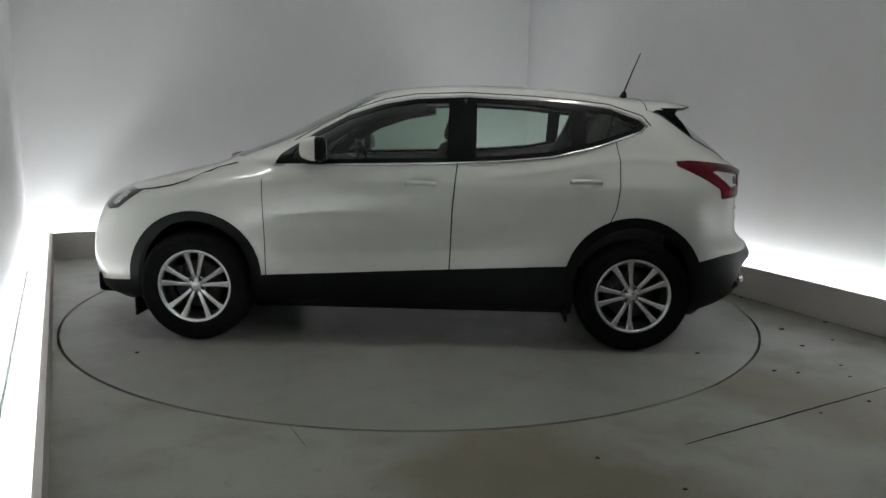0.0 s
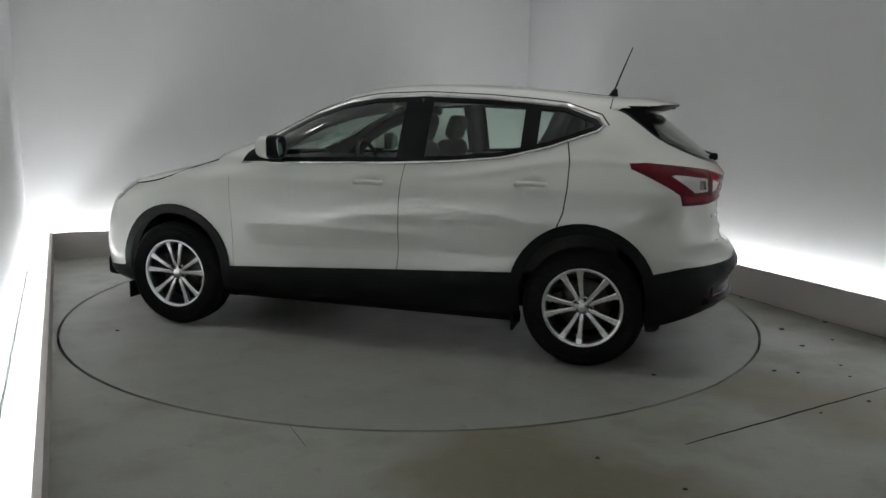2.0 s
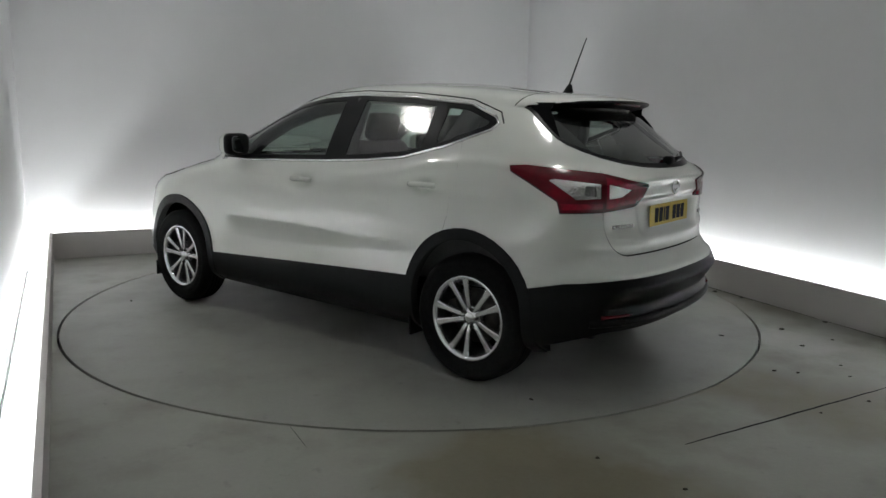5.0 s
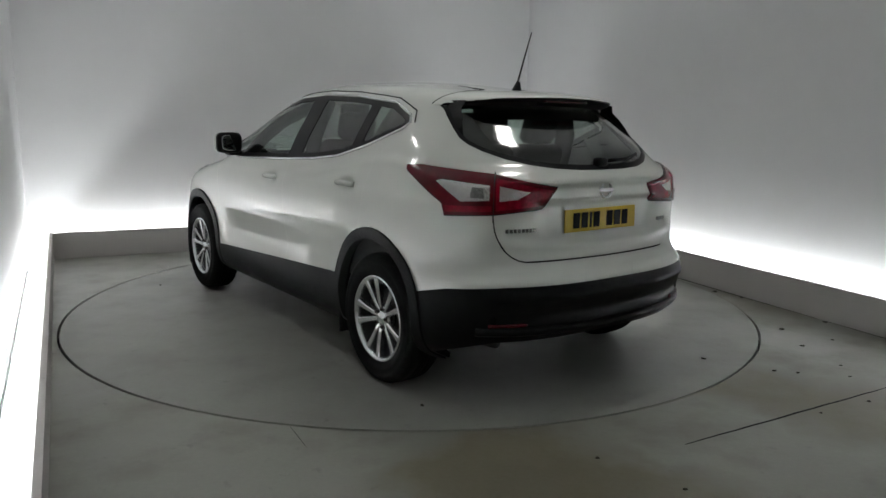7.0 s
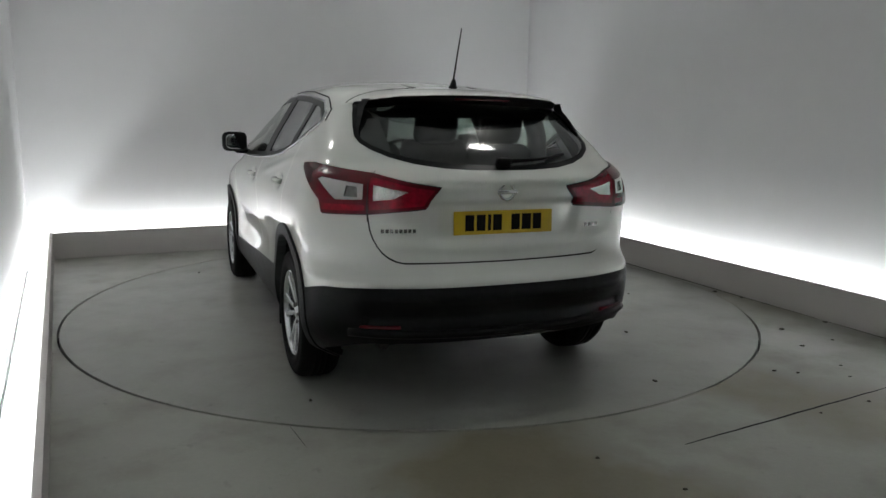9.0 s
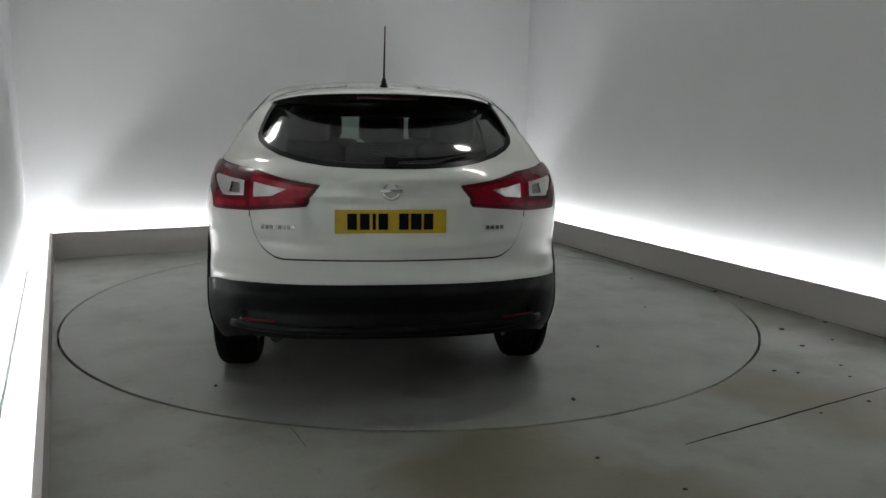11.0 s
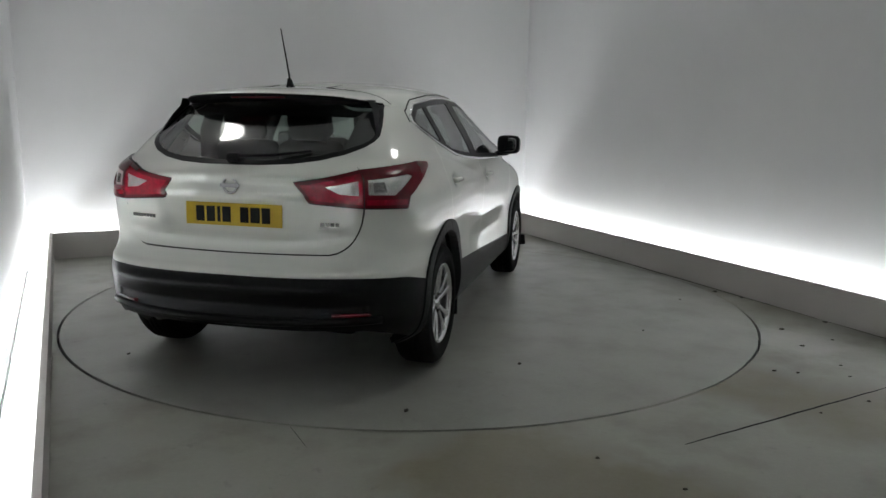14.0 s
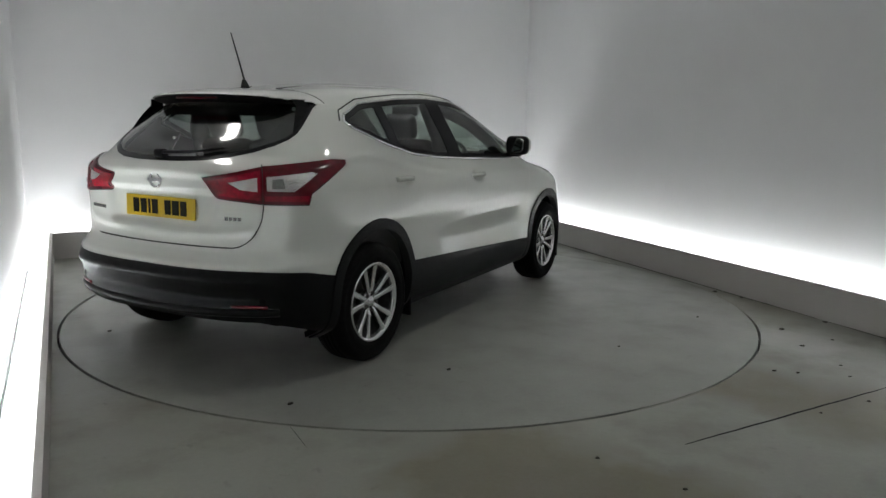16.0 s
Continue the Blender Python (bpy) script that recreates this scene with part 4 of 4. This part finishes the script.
tube(bm, [(on_tail(0, 1.165) - 0.035, 0, 1.17), (on_tail(0.2, 1.175) - 0.03, -0.2, 1.178), (on_tail(0.38, 1.20) - 0.02, -0.37, 1.20)], 0.010, 8, 0.6)
part("wiper_arm", bm, M_CLAD, w0)
for s in (1, -1):
    bm = bmesh.new()
    n = 8
    pts = []
    for k in range(n + 1):
        y = 0.53 + 0.17 * k / n
        pts.append((on_tail(y, 0.428) - 0.008, s * y, 0.428))
    tube(bm, pts, 0.010, 8)
    part("rear_reflector", bm, M_DEEPRED, car, "red bumper reflector")
# rear bumper step and lower valance
bm = bmesh.new()
pts = []
for k in range(41):
    y = -0.74 + 1.48 * k / 40
    pts.append((on_tail(y, 0.40) - 0.005, y, 0.385 + 0.02 * abs(y)))
tube(bm, pts, 0.022, 8)
part("bumper_crease", bm, M_CLAD, car)

# cabin
bm = bmesh.new()
box(bm, 0.85, 0, 0.98, 0.50, 1.46, 0.22, 0.06)
part("dashboard", bm, M_TRIM, car)
bm = bmesh.new()
box(bm, -0.45, 0, 0.42, 2.9, 1.50, 0.06, 0.02)
part("cabin_floor", bm, M_TRIM, car)
bm = bmesh.new()
box(bm, -1.68, 0, 0.80, 0.40, 1.20, 0.40, 0.05)
box(bm, -1.45, 0, 1.02, 0.42, 1.24, 0.02, 0.005)
part("parcel_shelf", bm, M_TRIM, car)
for s in (1, -1):
    bm = bmesh.new()
    box(bm, -0.35, s * 0.80, 0.78, 2.3, 0.05, 0.56, 0.02)
    part("door_lining", bm, M_TRIM, car)
    bm = bmesh.new()
    tube(bm, [(-0.30, s * 0.755, 1.02), (-0.30, s * 0.70, 1.25), (-0.30, s * 0.60, 1.47)], 0.045, 8)
    part("b_pillar_lining", bm, M_TRIM, car)
    bm = bmesh.new()
    tube(bm, [(0.80, s * 0.735, 1.04), (0.60, s * 0.655, 1.22), (0.40, s * 0.60, 1.335), (0.18, s * 0.545, 1.41), (-0.05, s * 0.50, 1.45)], 0.045, 8)
    part("a_pillar_lining", bm, M_TRIM, car)
    bm = bmesh.new()
    tube(bm, [(-1.0, s * 0.745, 1.10), (-1.10, s * 0.68, 1.28), (-1.15, s * 0.60, 1.42)], 0.06, 8)
    part("c_pillar_lining", bm, M_TRIM, car)
bm = bmesh.new()
rows = []
for i in range(13):
    x = 0.18 - 1.48 * i / 12
    rows.append([bm.verts.new((x, -0.56 + 1.12 * j / 8, 1.440 + 0.060 * math.sin(math.pi * i / 12) + 0.03 * (1 - ((j - 4) / 4) ** 2))) for j in range(9)])
for p, q in zip(rows, rows[1:]):
    for j in range(8):
        bm.faces.new((p[j], p[j + 1], q[j + 1], q[j]))
bmesh.ops.solidify(bm, geom=bm.faces[:], thickness=0.01)
part("roof_lining", bm, M_LINER, car)


def seat(x, y, w, tilt, head=True):
    bm = bmesh.new()
    box(bm, x + 0.05, y, 0.66, 0.50, w, 0.16, 0.06, seg=3)
    st = part("seat", bm, M_SEAT, car, "dark grey cloth seat")
    m = Matrix.Rotation(radians(-tilt), 4, "Y")
    bm = bmesh.new()
    vs = box(bm, x - 0.24, y, 0.94, 0.13, w, 0.60, 0.06, m, seg=3)
    part("backrest", bm, M_SEAT, st)
    if head:
        bm = bmesh.new()
        box(bm, x - 0.345, y, 1.315, 0.10, 0.26, 0.18, 0.045, m, seg=3)
        part("headrest", bm, M_SEAT, st)
        for k in (-1, 1):
            bm = bmesh.new()
            tube(bm, [(x - 0.315, y + 0.05 * k, 1.20), (x - 0.335, y + 0.05 * k, 1.29)], 0.006, 6)
            part("headrest_post", bm, M_CHROME, st)


for y in (0.36, -0.36):
    seat(0.12, y, 0.50, 18)
for y in (0.42, 0.0, -0.42):
    seat(-0.78, y, 0.42, 20)
bm = bmesh.new()
pts = [(0.47 + 0.06 * math.cos(a), -0.36 + 0.185 * math.sin(a), 1.03 + 0.175 * math.cos(a)) for a in [2 * math.pi * k / 32 for k in range(33)]]
tube(bm, pts, 0.015, 8)
tube(bm, [(0.47, -0.53, 1.03), (0.50, -0.36, 1.02), (0.47, -0.19, 1.03)], 0.02, 8)
part("steering_wheel", bm, M_TRIM, car)
bm = bmesh.new()
box(bm, 0.43, 0, 1.435, 0.04, 0.24, 0.075, 0.02, seg=3)
part("rear_view_mirror", bm, M_TRIM, car)

# black scuttle and wiper at the foot of the windscreen
bm = bmesh.new()
pts = []
for k in range(17):
    y = -0.66 + 1.32 * k / 16
    pts.append((1.30 - 0.32 * (abs(y) / 0.66) ** 2.2, y, 1.098 - 0.004 * abs(y)))
tube(bm, pts, 0.024, 8)
part("scuttle", bm, M_CLAD, car, "black plastic scuttle")

# ---------- small things on the floor ----------
def floor_line(name, p0, p1, w, label):
    """A saw-cut joint, a hair above the floor."""
    bm = bmesh.new()
    d = (Vector(p1) - Vector(p0)).normalized()
    n = Vector((-d.y, d.x)) * w / 2
    L = (Vector(p1) - Vector(p0)).length
    k = 14
    rows = []
    for i in range(k + 1):
        c = Vector(p0) + d * (L * i / k) + n * random.uniform(-0.35, 0.35)
        f = 0.35 + 0.65 * math.sin(math.pi * i / k) ** 0.5
        rows.append([bm.verts.new((*(c + n * f), 0.004)), bm.verts.new((*(c - n * f), 0.004))])
    for a, b in zip(rows, rows[1:]):
        bm.faces.new((a[0], a[1], b[1], b[0]))
    bmesh.ops.recalc_face_normals(bm, faces=bm.faces)
    ob = part(name, bm, M_GAP, smooth=False)
    return tagged(ob, label, "floor joint", kind="structure")


floor_line("floor_joint_1", (1.16, -2.60), (2.50, -1.91), 0.014, "dark saw-cut joint in the concrete floor")
floor_line("floor_joint_2", (-0.55, -2.42), (-0.45, -2.62), 0.003, "thin crack in the concrete floor")
floor_line("floor_joint_3", (1.49, -3.10), (1.64, -3.30), 0.012, "dark saw-cut joint in the concrete floor")

base_dirt = offset_path(-0.012)
for p0, p1, name in ((base_dirt[2].lerp(base_dirt[3], 0.02), base_dirt[2].lerp(base_dirt[3], 0.42), "floor_joint_4"), (base_dirt[2].lerp(base_dirt[3], 0.43), base_dirt[2].lerp(base_dirt[3], 0.75), "floor_joint_5")):
    floor_line(name, tuple(p0), tuple(p1), 0.016, "dark dirt line along the foot of the plinth")

M_CHIP = simple("dirt_flake", (0.035, 0.03, 0.022), 0.9, spread=0.4, scale=80)


def flake(x, y, r, parent=None):
    bm = bmesh.new()
    n = 9
    top = [bm.verts.new((x + r * random.uniform(0.6, 1.1) * math.cos(2 * math.pi * k / n), y + 0.6 * r * random.uniform(0.6, 1.1) * math.sin(2 * math.pi * k / n), 0.002 + random.uniform(0, 0.3) * r)) for k in range(n)]
    low = [bm.verts.new((v.co.x, v.co.y, 0.0)) for v in top]
    bm.faces.new(top)
    bm.faces.new(low[::-1])
    for k in range(n):
        bm.faces.new((low[k], low[(k + 1) % n], top[(k + 1) % n], top[k]))
    bmesh.ops.recalc_face_normals(bm, faces=bm.faces)
    if parent:
        return part("dirt_flake", bm, M_CHIP, parent, smooth=False)
    return tagged(part("dirt_flake", bm, M_CHIP, smooth=False), "small dark flake of dirt lying on the concrete", "debris", group="dirt on the floor")


for x, y, r in ((2.48, 0.30, 0.035), (2.49, -0.81, 0.028), (2.43, -1.18, 0.022), (2.02, -1.65, 0.022), (2.14, -1.68, 0.018), (2.90, -0.62, 0.030), (2.62, 0.10, 0.02),
                (2.46, -1.55, 0.014), (2.40, -1.74, 0.014), (0.75, -2.72, 0.016), (1.02, -2.98, 0.014), (2.70, -1.05, 0.016), (2.28, -2.10, 0.015), (1.95, -2.25, 0.012)):
    flake(x, y, r * 0.75)

# black wheel chock by the far corner
bm = bmesh.new()
vs = box(bm, 0, 0, 0.055, 0.34, 0.16, 0.11, 0.012)
for v in bm.verts:
    if v.co.z > 0.06:
        v.co.y *= 0.75
for v in bm.verts:
    v.co = Matrix.Translation((1.06, 2.62, 0)) @ Matrix.Rotation(radians(25), 4, "Z") @ v.co
ck = tagged(part("wheel_chock", bm, M_CLAD, smooth=False), "black rubber wheel chock lying by the plinth", "wheel chock")

# black tube along the trough beside the camera, added to draw the dark shadow gap
bm = bmesh.new()
side = Vector((D_LEFT.y, -D_LEFT.x))
tube(bm, [(*(C_LEFT + D_LEFT * (1.1 + 0.4 * k) + side * 0.172), 0.116) for k in range(15)], 0.009, 6)
tagged(part("cable", bm, M_CLAD), "thin black tube added as the dark shadow gap in the light trough", "cable")

# the turntable's steel edge and the dirt that turns with it
bm = bmesh.new()
lathe(bm, [(TABLE_R - 0.030, 0.0004), (TABLE_R - 0.030, 0.0012), (TABLE_R - 0.016, 0.0012), (TABLE_R - 0.0145, -0.03)], N, "Z")
part("edge_band", bm, M_DISC, turntable, "worn grey edge band", smooth=False)
for x, y, r in ((-2.15, -0.58, 0.020), (-1.32, -1.00, 0.018), (0.6, -2.0, 0.014), (-1.8, 1.2, 0.014), (-0.4, -1.7, 0.012), (1.5, 1.5, 0.015)):
    flake(x, y, r, turntable)


# ---------- what turns ----------
TURN_0, TURN_RATE = 175.50, -7.2586


def motions():
    times = [0.0, 2.0, 4.0, 6.0, 8.0, 10.0, 12.0, 14.0, 16.0]
    walk(turntable, [(t, pose(0, 0, 0, 0, 0, TURN_0 + TURN_RATE * t)) for t in times])
    walk(car, [(t, pose(0, 0, 0, 0, 0, TURN_0 + TURN_RATE * t) @ pose(-0.0712, 0.3257, 0)) for t in times])


motions()
